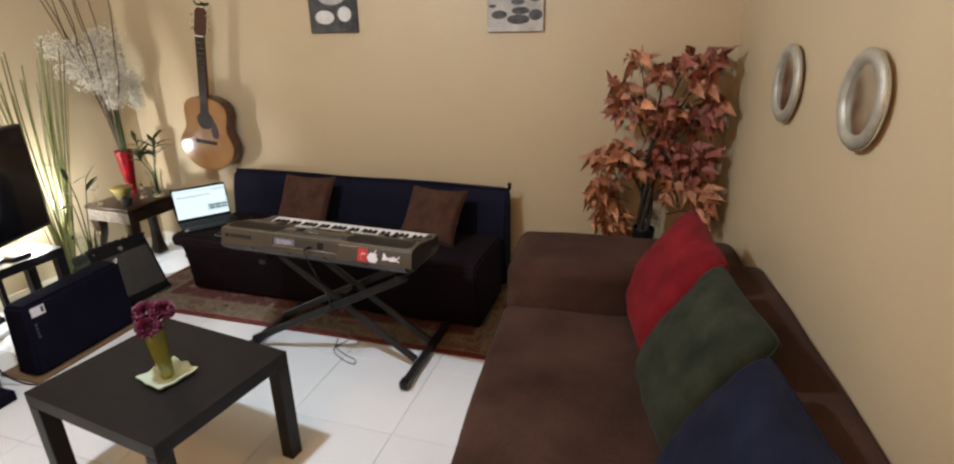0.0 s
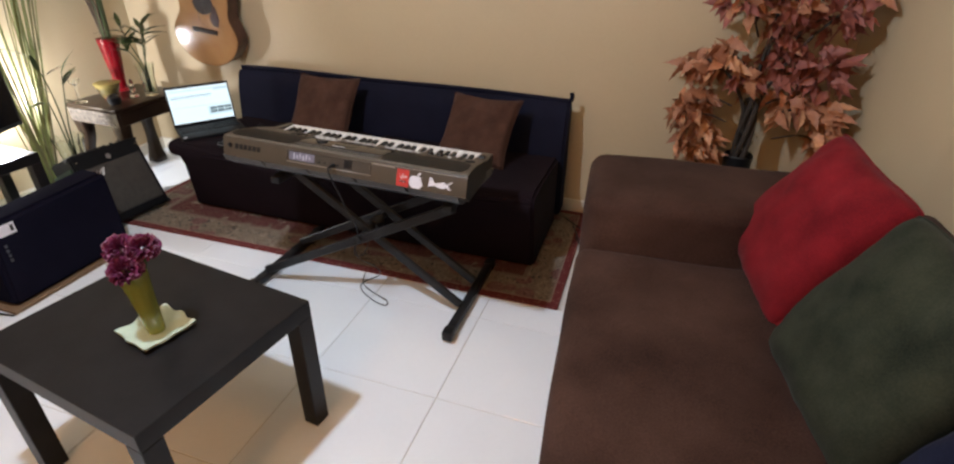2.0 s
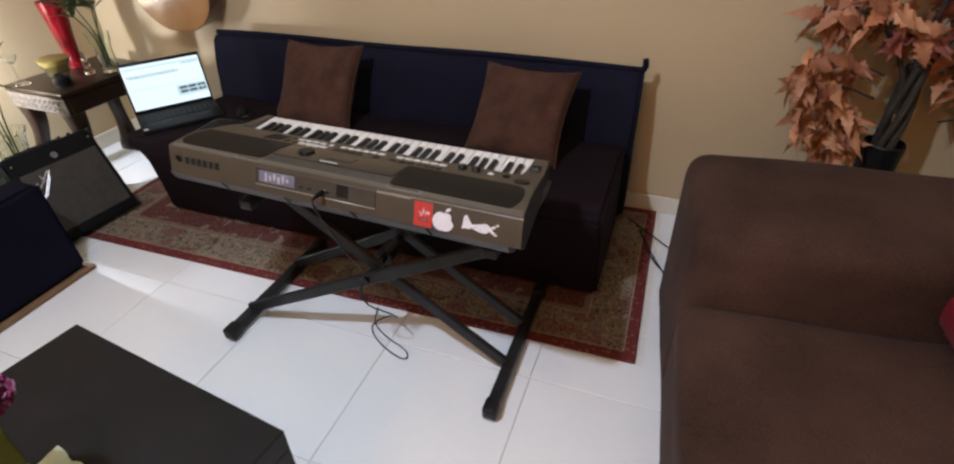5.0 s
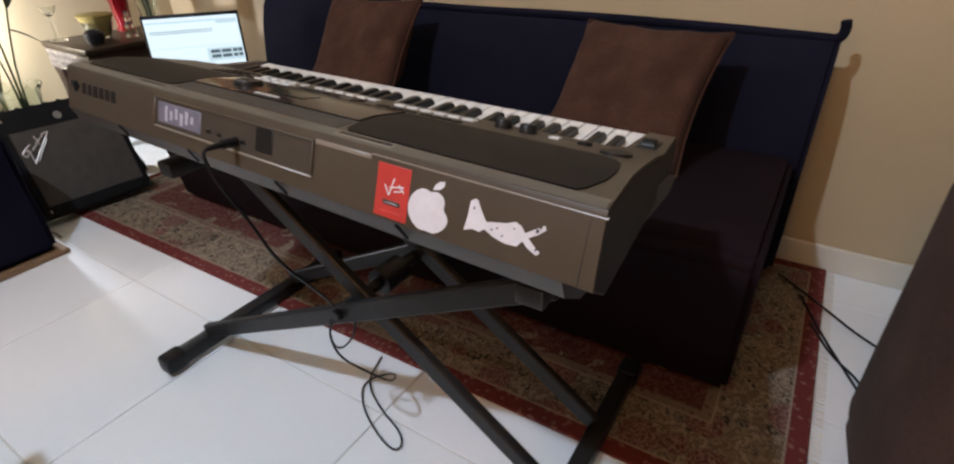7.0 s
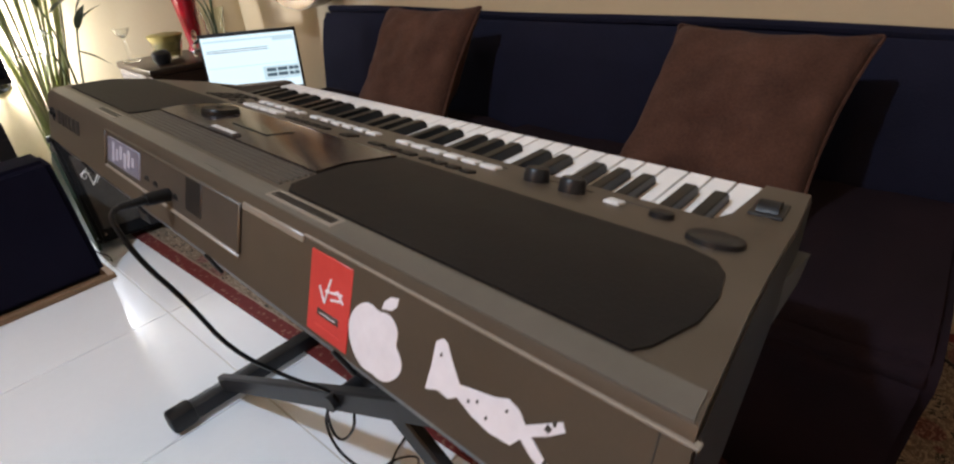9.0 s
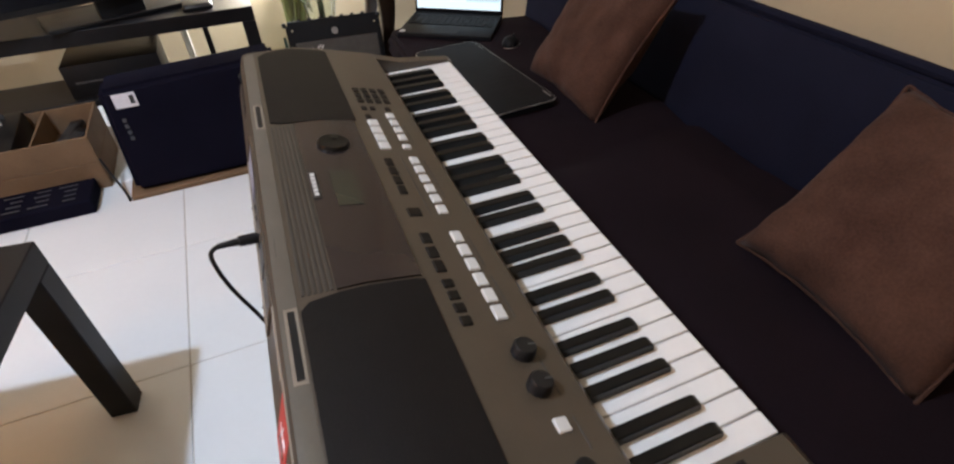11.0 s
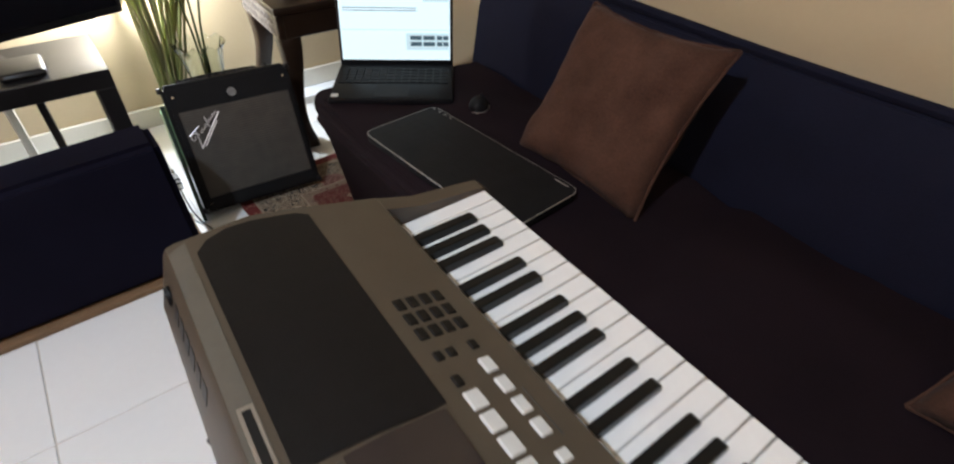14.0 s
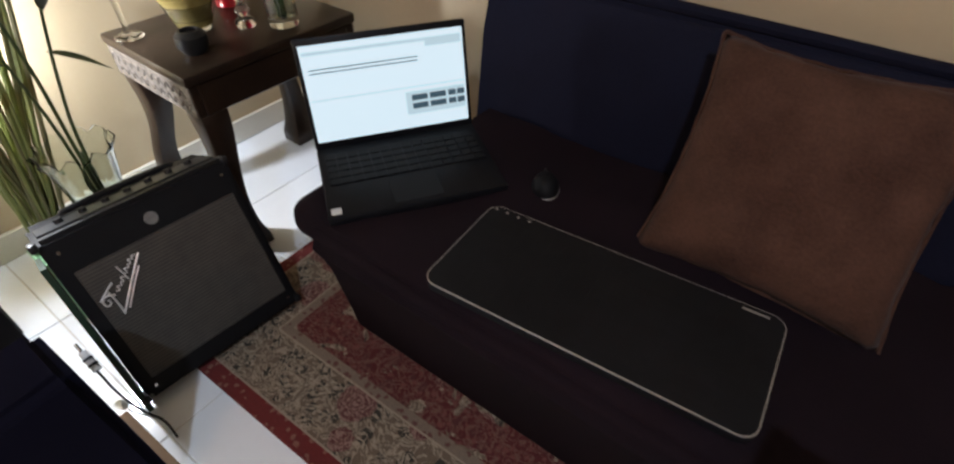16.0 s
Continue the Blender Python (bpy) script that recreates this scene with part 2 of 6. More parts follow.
# ---- futon ----
def futon():
    f = thing("futon_sofa", "low armless sofa bed with navy back and dark brown seat", "sofa")
    bm = bm_new()
    prism(bm, [(2.402, 0.02), (2.385, 0.10), (2.338, 0.30), (2.312, 0.36), (2.33, 0.391), (2.40, 0.400), (2.70, 0.395), (2.84, 0.38), (2.86, 0.02)], -2.46, -0.60)
    bmesh.ops.bevel(bm, geom=bm.edges[:], offset=0.012, segments=2, affect="EDGES")
    bmesh.ops.subdivide_edges(bm, edges=[e for e in bm.edges if abs(e.verts[0].co.x - e.verts[1].co.x) > 1], cuts=40)
    bmesh.ops.subdivide_edges(bm, edges=[e for e in bm.edges if abs(e.verts[0].co.y - e.verts[1].co.y) > 0.1 and min(v.co.z for v in e.verts) > 0.36], cuts=7)
    for v in bm.verts:
        if v.co.x < -2.43:
            v.co.x += 0.055 * min(1.0, v.co.z / 0.34)
        if v.co.z > 0.355:
            x, y = v.co.x, v.co.y
            crease = math.exp(-((x + 1.52 + 0.15 * (y - 2.5)) / 0.035) ** 2)
            v.co.z += 0.010 * noise.noise(Vector((4 * x, 3.5 * y, 1.0))) + 0.005 * noise.noise(Vector((14 * x, 9 * y, 2.0))) - 0.022 * crease
    part("seat", bm, M_SEAT, f, smooth=60)
    bm = bm_new()
    prism(bm, [(2.84, 0.30), (2.87, 0.53), (2.895, 0.615), (2.92, 0.635), (2.95, 0.630), (2.972, 0.59), (2.99, 0.05), (2.87, 0.05)], -2.46, -0.58)
    bmesh.ops.bevel(bm, geom=bm.edges[:], offset=0.012, segments=2, affect="EDGES")
    part("backrest", bm, M_NAVY, f)
    bm = bm_new()
    sweep(bm, [(-2.45, 2.932, 0.637), (-2.2, 2.932, 0.643), (-1.9, 2.932, 0.640), (-1.6, 2.932, 0.634), (-1.2, 2.932, 0.640), (-0.9, 2.932, 0.637), (-0.62, 2.932, 0.630), (-0.585, 2.932, 0.628), (-0.578, 2.933, 0.65), (-0.582, 2.93, 0.668)], 0.011)
    part("piping", bm, M_NAVY, f, "folded seam along the top with a loose corner tip")
    bm = bm_new()
    block(bm, -2.508, -2.37, 2.345, 2.47, 0.305, 0.385, 0.035, 4)
    part("corner_bulge", bm, M_SEAT, f)
    return f


futon()


# ---- brown sofa ----
SOFA_AT = EAST @ pose(-X1 - 0.015, -Y1, 0)


def sofa():
    s = thing("brown_sofa", "brown suede sofa with a rounded arm", "sofa", SOFA_AT)

    def pad(name, x0, x1, y0, y1, z0, z1, bevel, lump=0.0):
        """A padded block with rounded edges and an uneven surface."""
        bm = bm_new()
        block(bm, x0, x1, y0, y1, z0, z1, bevel, 4)
        long = [e for e in bm.edges if abs(e.verts[0].co.y - e.verts[1].co.y) > 0.6]
        if long:
            bmesh.ops.subdivide_edges(bm, edges=long, cuts=22)
        wide = [e for e in bm.edges if abs(e.verts[0].co.x - e.verts[1].co.x) > 0.3]
        bmesh.ops.subdivide_edges(bm, edges=wide, cuts=10)
        for v in bm.verts:
            p = Vector((3 * v.co.x, 3 * v.co.y, 3 * v.co.z))
            v.co += lump * Vector((noise.noise(p), noise.noise(p + Vector((9, 0, 0))), noise.noise(p + Vector((0, 9, 0)))))
        return part(name, bm, M_SOFA, s, smooth=60)

    pad("base", -0.425, 0.54, 0.30, 2.50, 0.03, 0.30, 0.02, 0.006)
    pad("seat_cushion", -0.435, 0.34, 0.52, 2.09, 0.26, 0.41, 0.045, 0.012)
    pad("armrest", -0.435, 0.54, 2.08, 2.525, 0.05, 0.59, 0.055, 0.008)
    pad("armrest", -0.435, 0.54, 0.28, 0.53, 0.05, 0.59, 0.055, 0.008)
    pad("backrest", 0.33, 0.545, 0.52, 2.09, 0.2, 0.66, 0.035, 0.008)
    return s


sofa()


# ---- cushions ----
def cushion_mesh(name, size, thick, mat, soft, n=26):
    bm = bm_new()
    grid = {}
    for s in (-1, 1):
        for i in range(n + 1):
            for j in range(n + 1):
                u, v = 2 * i / n - 1, 2 * j / n - 1
                edge = i in (0, n) or j in (0, n)
                if edge and s == 1:
                    continue
                round_off = 1 - soft * (u * v) ** 4
                pull = round_off - 0.075 * (1 - abs(v) ** 1.8) * abs(u) ** 4
                pully = round_off - 0.075 * (1 - abs(u) ** 1.8) * abs(v) ** 4
                z = s * thick / 2 * ((1 - u ** 2) * (1 - v ** 2)) ** 0.38
                z += (0.013 * noise.noise(Vector((1.7 * u, 1.7 * v, s * 4 + size * 90))) + 0.006 * noise.noise(Vector((5 * u, 5 * v, s * 4 + size * 50)))) * (0 if edge else 1)
                frayed = 0.0035 * noise.noise(Vector((9 * u, 9 * v, size * 40))) if edge else 0
                grid[s, i, j] = bm.verts.new((u * size / 2 * pull + frayed, v * size / 2 * pully + frayed, z))
    get = lambda s, i, j: grid.get((s, i, j)) or grid[-1, i, j]
    for s in (-1, 1):
        for i in range(n):
            for j in range(n):
                bm.faces.new((get(s, i, j), get(s, i + 1, j), get(s, i + 1, j + 1), get(s, i, j + 1)))
    return mesh_of(name, bm, mat, 80)


def cushion(label, mat, size, thick, at, group, soft=0.015):
    ob = new("throw_cushion", cushion_mesh("throw_cushion", size, thick, mat, soft))
    ob.matrix_basis = at
    tagged(ob, label, "cushion", group)
    rim = []
    for k in range(96):
        side, t = k // 24, 2 * (k % 24) / 24 - 1
        u, v = ((t, -1), (1, t), (-t, 1), (-1, -t))[side]
        corner = 1 - soft * (u * v) ** 4
        wave = 0.002 * noise.noise(Vector((7 * u, 7 * v, size * 60)))
        rim.append((u * size / 2 * (corner - 0.075 * (1 - abs(v) ** 1.8) * abs(u) ** 4) + wave, v * size / 2 * (corner - 0.075 * (1 - abs(u) ** 1.8) * abs(v) ** 4) + wave, 0.6 * wave))
    bm = bm_new()
    sweep(bm, rim + rim[:1], 0.0034, 6)
    part("welt", bm, mat, ob, smooth=60)
    return ob


cushion("brown suede square cushion leaning on the navy backrest", M_PILLOW, 0.338, 0.12, frame_pose((-1.790, 2.700, 0.529), (1, -0.025, 0.02), (0.05, -0.83, 0.56)), "cushions on the futon", -0.03)
cushion("brown suede square cushion leaning on the navy backrest", M_PILLOW, 0.334, 0.12, frame_pose((-0.958, 2.680, 0.524), (1, -0.10, 0.0), (-0.074, -0.74, 0.664)), "cushions on the futon", -0.03)
cushion("red suede cushion leaning in the sofa's corner", M_RED, 0.475, 0.18, SOFA_AT @ frame_pose((0.203, 2.000, 0.608), (0.10, -0.99, -0.093), (-0.862, -0.13, 0.487)), "cushions on the sofa", 0.07)
cushion("dark green suede cushion leaning on the sofa back", M_GREEN, 0.475, 0.18, SOFA_AT @ frame_pose((0.225, 1.500, 0.600), (0.12, -0.992, -0.01), (-0.868, -0.105, 0.483)), "cushions on the sofa", 0.07)
cushion("dark blue suede cushion leaning on the sofa back", M_BLUE, 0.465, 0.18, SOFA_AT @ frame_pose((0.235, 1.015, 0.595), (0.10, -0.995, 0.0), (-0.868, -0.09, 0.488)), "cushions on the sofa", 0.07)

# ---- rug ----
def rug_material():
    m = bpy.data.materials.new("woven_rug")
    m.use_nodes = True
    nt = m.node_tree
    b = nt.nodes["Principled BSDF"]
    node, link = nt.nodes.new, nt.links.new

    def maths(op, a, c, clamp=False):
        n = node("ShaderNodeMath")
        n.operation, n.use_clamp = op, clamp
        for k, v in ((0, a), (1, c)):
            if v is None:
                continue
            if isinstance(v, (int, float)):
                n.inputs[k].default_value = v
            else:
                link(v, n.inputs[k])
        return n.outputs[0]

    def mix(fac, a, c):
        n = node("ShaderNodeMix")
        n.data_type = "RGBA"
        link(fac, n.inputs[0])
        for k, v in ((6, a), (7, c)):
            if isinstance(v, tuple):
                n.inputs[k].default_value = (*v, 1)
            else:
                link(v, n.inputs[k])
        return n.outputs[2]

    tc = node("ShaderNodeTexCoord")
    sep = node("ShaderNodeSeparateXYZ")
    link(tc.outputs["Object"], sep.inputs[0])
    dx = maths("SUBTRACT", RUG[0], maths("ABSOLUTE", sep.outputs[0], None))
    dy = maths("SUBTRACT", RUG[1], maths("ABSOLUTE", sep.outputs[1], None))
    d = maths("MINIMUM", dx, dy)
    def cells(scale, loose):
        n = node("ShaderNodeTexVoronoi")
        n.inputs["Scale"].default_value, n.inputs["Randomness"].default_value = scale, loose
        link(warp, n.inputs["Vector"])
        return n.outputs["Distance"]

    def noise_at(scale, detail, twist):
        n = node("ShaderNodeTexNoise")
        n.inputs["Scale"].default_value, n.inputs["Detail"].default_value, n.inputs["Distortion"].default_value = scale, detail, twist
        link(tc.outputs["Object"], n.inputs["Vector"])
        return n.outputs["Fac"]

    wob = node("ShaderNodeTexNoise")
    wob.inputs["Scale"].default_value = 60
    link(tc.outputs["Object"], wob.inputs["Vector"])
    mad = node("ShaderNodeVectorMath")
    mad.operation = "MULTIPLY_ADD"
    link(wob.outputs["Color"], mad.inputs[0])
    mad.inputs[1].default_value = (0.016, 0.016, 0)
    link(tc.outputs["Object"], mad.inputs[2])
    warp = mad.outputs[0]
    weave = node("ShaderNodeTexNoise")
    weave.inputs["Scale"].default_value = 260
    link(tc.outputs["Object"], weave.inputs["Vector"])
    vine = noise_at(34, 3, 2.5)
    patch = noise_at(9, 4, 1.6)
    big, small, tiny = cells(9.5, 0.8), cells(30, 0.9), cells(52, 0.8)
    rose = maths("LESS_THAN", big, 0.38)
    ring = maths("GREATER_THAN", maths("SINE", maths("ADD", maths("MULTIPLY", big, 60), maths("MULTIPLY", vine, 26)), None), 0.1)
    lines = maths("LESS_THAN", maths("ABSOLUTE", maths("SUBTRACT", vine, 0.5), None), 0.042)
    dots = maths("LESS_THAN", small, 0.36)
    eyes = maths("LESS_THAN", small, 0.16)
    specks = maths("LESS_THAN", tiny, 0.27)
    beige, pale, olive, wine, red = (0.145, 0.104, 0.070), (0.31, 0.25, 0.185), (0.036, 0.030, 0.021), (0.10, 0.030, 0.026), (0.088, 0.0115, 0.011)
    band = mix(dots, beige, olive)
    band = mix(eyes, band, (0.22, 0.17, 0.12))
    band = mix(lines, band, pale)
    band = mix(rose, band, wine)
    band = mix(maths("MULTIPLY", rose, ring), band, (0.25, 0.15, 0.12))
    field = mix(dots, red, (0.085, 0.02, 0.018))
    field = mix(lines, field, (0.15, 0.07, 0.052))
    field = mix(maths("MULTIPLY", specks, maths("SUBTRACT", 1.0, dots)), field, (0.155, 0.05, 0.04))
    field = mix(maths("GREATER_THAN", patch, 0.60), field, band)
    edge = mix(specks, (0.135, 0.017, 0.015), (0.22, 0.10, 0.072))
    minor = mix(specks, (0.19, 0.14, 0.10), (0.12, 0.05, 0.04))
    col = mix(maths("GREATER_THAN", d, 0.036), edge, band)
    for lo, hi, tone in ((0.036, 0.040, pale), (0.165, 0.169, pale)):
        col = mix(maths("MULTIPLY", maths("GREATER_THAN", d, lo), maths("LESS_THAN", d, hi)), col, tone)
    col = mix(maths("GREATER_THAN", d, 0.169), col, minor)
    col = mix(maths("GREATER_THAN", d, 0.190), col, field)
    n = node("ShaderNodeMix")
    n.data_type, n.blend_type = "RGBA", "MULTIPLY"
    n.inputs[0].default_value = 0.6
    link(col, n.inputs[6])
    ramp = node("ShaderNodeValToRGB")
    ramp.color_ramp.elements[0].color, ramp.color_ramp.elements[1].color = (0.45, 0.45, 0.45, 1), (1.25, 1.25, 1.25, 1)
    link(weave.outputs["Fac"], ramp.inputs[0])
    link(ramp.outputs[0], n.inputs[7])
    link(n.outputs[2], b.inputs["Base Color"])
    b.inputs["Roughness"].default_value = 0.95
    bp = node("ShaderNodeBump")
    bp.inputs["Strength"].default_value, bp.inputs["Distance"].default_value = 0.6, 0.002
    link(weave.outputs["Fac"], bp.inputs["Height"])
    link(bp.outputs[0], b.inputs["Normal"])
    return m


RUG = (1.16, 0.44)
rug = thing("rug", "long red oriental rug with a pale floral border", "rug", pose(-1.604, 2.579, 0, 0, 0, 0.8))
bm = bm_new()
block(bm, -RUG[0], RUG[0], -RUG[1], RUG[1], 0.0008, 0.009, 0.002, 1)
part("woven_top", bm, rug_material(), rug)
bm = bm_new()
for s in (-1, 1):
    for k in range(110):
        y = -RUG[1] + 2 * RUG[1] * (k + 0.5) / 110
        rod(bm, (s * RUG[0], y, 0.004), (s * (RUG[0] + 0.022), y + random.uniform(-0.004, 0.004), 0.002), 0.0012, sides=4)
tagged(part("fringe", bm, M_SKIRT, rug), kind="stuff")

# ---- electronic keyboard ----
M_KB = material("champagne_grey_plastic", (0.053, 0.040, 0.0275), (0.067, 0.051, 0.0355), 20, 0.38, bump=0.04, grain=400)
M_KBEDGE = material("pale_edge_and_highlight", (0.20, 0.17, 0.13), (0.25, 0.21, 0.17), 20, 0.3, bump=0.0)
M_KBLOW = material("slate_grey_plastic", (0.05, 0.052, 0.055), (0.07, 0.072, 0.075), 20, 0.45, bump=0.04, grain=400)
M_GRILLE = material("speaker_grille", (0.0052, 0.0044, 0.0046), (0.0088, 0.0078, 0.0080), 60, 0.5, bump=0.1, grain=500, fine=0.6, spec=0.17)
M_SMOKE = material("smoky_gloss_panel", (0.024, 0.0175, 0.0165), (0.029, 0.0215, 0.0205), 10, 0.14, bump=0.0, fine=0.0)
M_LCD = material("unlit_display", (0.026, 0.028, 0.020), (0.031, 0.033, 0.024), 5, 0.12, bump=0.0, fine=0.0)
M_WKEY = material("white_key", (0.72, 0.70, 0.68), (0.78, 0.76, 0.74), 20, 0.25, bump=0.0)
M_BKEY = material("black_key", (0.003, 0.003, 0.003), (0.006, 0.006, 0.006), 20, 0.35, bump=0.0, spec=0.22)
M_WBTN = material("pale_button", (0.55, 0.54, 0.52), (0.62, 0.61, 0.58), 20, 0.45, bump=0.0)
M_PRINT = material("dark_print", (0.03, 0.028, 0.025), (0.04, 0.037, 0.033), 20, 0.5, bump=0.0)
M_STICKW = material("white_vinyl", (0.66, 0.64, 0.68), (0.76, 0.74, 0.78), 60, 0.4, bump=0.05)
M_STICKR = material("red_vinyl", (0.46, 0.032, 0.026), (0.54, 0.05, 0.042), 30, 0.4, bump=0.05)
M_CHROME = material("worn_chrome", (0.55, 0.54, 0.52), (0.70, 0.69, 0.67), 40, 0.22, metal=1.0, bump=0.0)
# case plastic made paler: the lamp's reflection put into the colour
M_KBSHEEN = material("champagne_lamp_sheen", (0.085, 0.076, 0.062), (0.110, 0.098, 0.080), 20, 0.3, bump=0.0)
M_KBDARK = material("dark_brown_plastic", (0.014, 0.0115, 0.0105), (0.020, 0.0165, 0.015), 20, 0.5, bump=0.04, spec=0.2)
M_KBRIB = material("grey_ribbed_plastic", (0.038, 0.033, 0.028), (0.048, 0.042, 0.036), 20, 0.4, bump=0.0)
KB = frame_pose((-1.6484, 1.8374, 0.0), (1, -0.046, 0), (0, 0, 1))
kb = thing("digital_keyboard", "champagne grey electronic keyboard with 61 keys and stickers on its back", "keyboard", KB)
U0, U1 = -0.022, 0.945
KU0, KW = 0.014, 0.0236
V0, V1, KZ = 0.272, 0.407, 0.607
PANEL = [(0.039, 0.676), (0.046, 0.677), (0.12, 0.672), (0.165, 0.663), (0.262, 0.638)]


def top_z(v):
    for (v0, z0), (v1, z1) in zip(PANEL, PANEL[1:]):
        if v0 <= v <= v1:
            return z0 + (z1 - z0) * (v - v0) / (v1 - v0)
    return PANEL[0][1] if v < 0.1 else PANEL[-1][1]


def back_v(z):
    """The back leans: its lower edge stands out."""
    return 0.036 - 0.020 * (0.674 - z) / 0.062


def skew(bm):
    """The case leans towards the high notes, and its two rear corners are cut off."""
    for v in bm.verts:
        if v.co.x > 0.925:
            v.co.x -= 0.140 * v.co.y
        elif v.co.x < -0.01:
            v.co.x += 0.25 * max(0.0, 0.093 - v.co.y)
        else:
            v.co.x -= 0.035 * v.co.y


def lean_key(bm):
    for v in bm.verts:
        v.co.x -= 0.035 * v.co.y


def tilt(v):
    return 3.9 if v < 0.12 else (11.3 if v < 0.165 else 14.4)


BACK = [(0.016, 0.612), (0.0345, 0.670)]
bm = bm_new()
prism(bm, BACK + PANEL + [(0.267, 0.631), (0.269, 0.586), (0.403, 0.582), (0.403, 0.566), (0.37, 0.556), (0.06, 0.580)], U0, KU0 + 36 * KW + 0.002)
prism(bm, BACK + PANEL + [(0.31, 0.622), (0.405, 0.611), (0.414, 0.603), (0.412, 0.566), (0.37, 0.556), (0.06, 0.580)], KU0 + 36 * KW + 0.002, U1)
prism(bm, [(0.262, 0.637), (0.31, 0.622), (0.405, 0.611), (0.414, 0.603), (0.412, 0.566), (0.38, 0.560), (0.262, 0.57)], U0, KU0 - 0.001)
skew(bm)
body = part("body", bm, M_KB, kb)
bm = bm_new()
prism(bm, [(0.018, 0.613), (0.036, 0.668)] + [(v, z - 0.003) for v, z in PANEL] + [(0.31, 0.619), (0.403, 0.608), (0.411, 0.601), (0.409, 0.568), (0.37, 0.558), (0.06, 0.582)], U1 - 0.001, U1 + 0.0012)
skew(bm)
part("end_cheek", bm, M_KBDARK, kb, "dark brown plastic end cheek")
bm = bm_new()
prism(bm, [(0.018, 0.6115), (0.027, 0.588), (0.065, 0.563), (0.36, 0.547), (0.392, 0.562), (0.30, 0.585), (0.05, 0.605)], U0 + 0.012, U1 - 0.030)
skew(bm)
part("lower_case", bm, M_KBLOW, kb, "slate grey lower case")


def plate(name, mat, u0, u1, v0, v1, high, label="", bevel=0.001, parent=None):
    """A flat piece on the sloping top panel."""
    bm = bm_new()
    block(bm, -(u1 - u0) / 2, (u1 - u0) / 2, -(v1 - v0) / 2, (v1 - v0) / 2, -0.003, high, bevel, 1)
    v = (v0 + v1) / 2
    return part(name, bm, mat, parent or kb, label, at=pose((u0 + u1) / 2, v, top_z(v), -tilt(v), 0, 0))


def sheet(name, mat, edges, high, label=""):
    """A thin skin that follows the panel; edges are rows of (v, left u, right u)."""
    bm = bm_new()
    low = [[bm.verts.new((u, v, top_z(v) - 0.002)) for u in (a, b2)] for v, a, b2 in edges]
    lift = [[bm.verts.new((u, v, top_z(v) + high)) for u in (a, b2)] for v, a, b2 in edges]
    for p, q in zip(low, low[1:]):
        bm.faces.new((p[0], q[0], q[1], p[1]))
    for p, q in zip(lift, lift[1:]):
        bm.faces.new((p[0], p[1], q[1], q[0]))
    for k in (0, 1):
        for i in range(len(edges) - 1):
            bm.faces.new((low[i][k], low[i + 1][k], lift[i + 1][k], lift[i][k]))
    for i in (0, -1):
        bm.faces.new((low[i][0], low[i][1], lift[i][1], lift[i][0]))
    return part(name, bm, mat, kb, label)


# the lit rear edge is painted: a paler skin for the lamp's reflection
sheet("rear_rim", M_KBSHEEN, [(0.0395, 0.004, 0.9375), (0.046, 0.0, 0.9365), (0.056, -0.006, 0.9355)], 0.0007, "strip along the rear edge with the lamp's sheen in its colour")
sheet("speaker_grille", M_GRILLE, [(0.062, 0.016, 0.264), (0.074, 0.000, 0.270), (0.095, -0.010, 0.271), (0.12, -0.011, 0.272), (0.15, -0.011, 0.273), (0.165, -0.010, 0.273), (0.176, -0.004, 0.272)], 0.0016, "black speaker grille")
sheet("speaker_grille", M_GRILLE, [(0.058, 0.632, 0.903), (0.066, 0.622, 0.908), (0.095, 0.617, 0.915), (0.12, 0.617, 0.914), (0.15, 0.616, 0.906), (0.165, 0.616, 0.896), (0.174, 0.617, 0.876)], 0.0016, "black speaker grille")
sheet("display_panel", M_SMOKE, [(0.092, 0.276, 0.613), (0.12, 0.276, 0.613), (0.165, 0.276, 0.612), (0.172, 0.277, 0.612)], 0.0024, "smoky glossy panel round the display")
for k in range(6):
    plate("ridge", M_KBRIB, 0.277, 0.612, 0.0605 + 0.0052 * k, 0.0642 + 0.0052 * k, 0.0010, "", 0.0006)
sheet("display", M_LCD, [(0.117, 0.412, 0.486), (0.12, 0.412, 0.486), (0.145, 0.412, 0.486)], 0.0032, "dark unlit display window")
plate("badge", M_PRINT, 0.411, 0.466, 0.0925, 0.1015, 0.0045, "small dark maker's badge")
for k in range(6):
    plate("badge_mark", M_WBTN, 0.4145 + 0.0083 * k, 0.4205 + 0.0083 * k, 0.0945, 0.0995, 0.0051, "pale bar in place of lettering", 0.0003)
bm = bm_new()
lathe(bm, [(0.0, 0.0), (0.0205, 0.0), (0.0205, 0.003), (0.0185, 0.0062), (0.012, 0.0058), (0.0, 0.0052)], 32)
dial = part("jog_dial", bm, M_BKEY, kb, "round black dial", at=pose(0.346, 0.133, top_z(0.133) + 0.0015, -tilt(0.133)))
bm = bm_new()
lathe(bm, [(0.0, 0.0052), (0.0045, 0.0054), (0.0050, 0.0062), (0.0036, 0.0066), (0.0, 0.0060)], 16)
part("finger_dimple", bm, M_BKEY, dial, at=pose(-0.010, 0.003, 0))
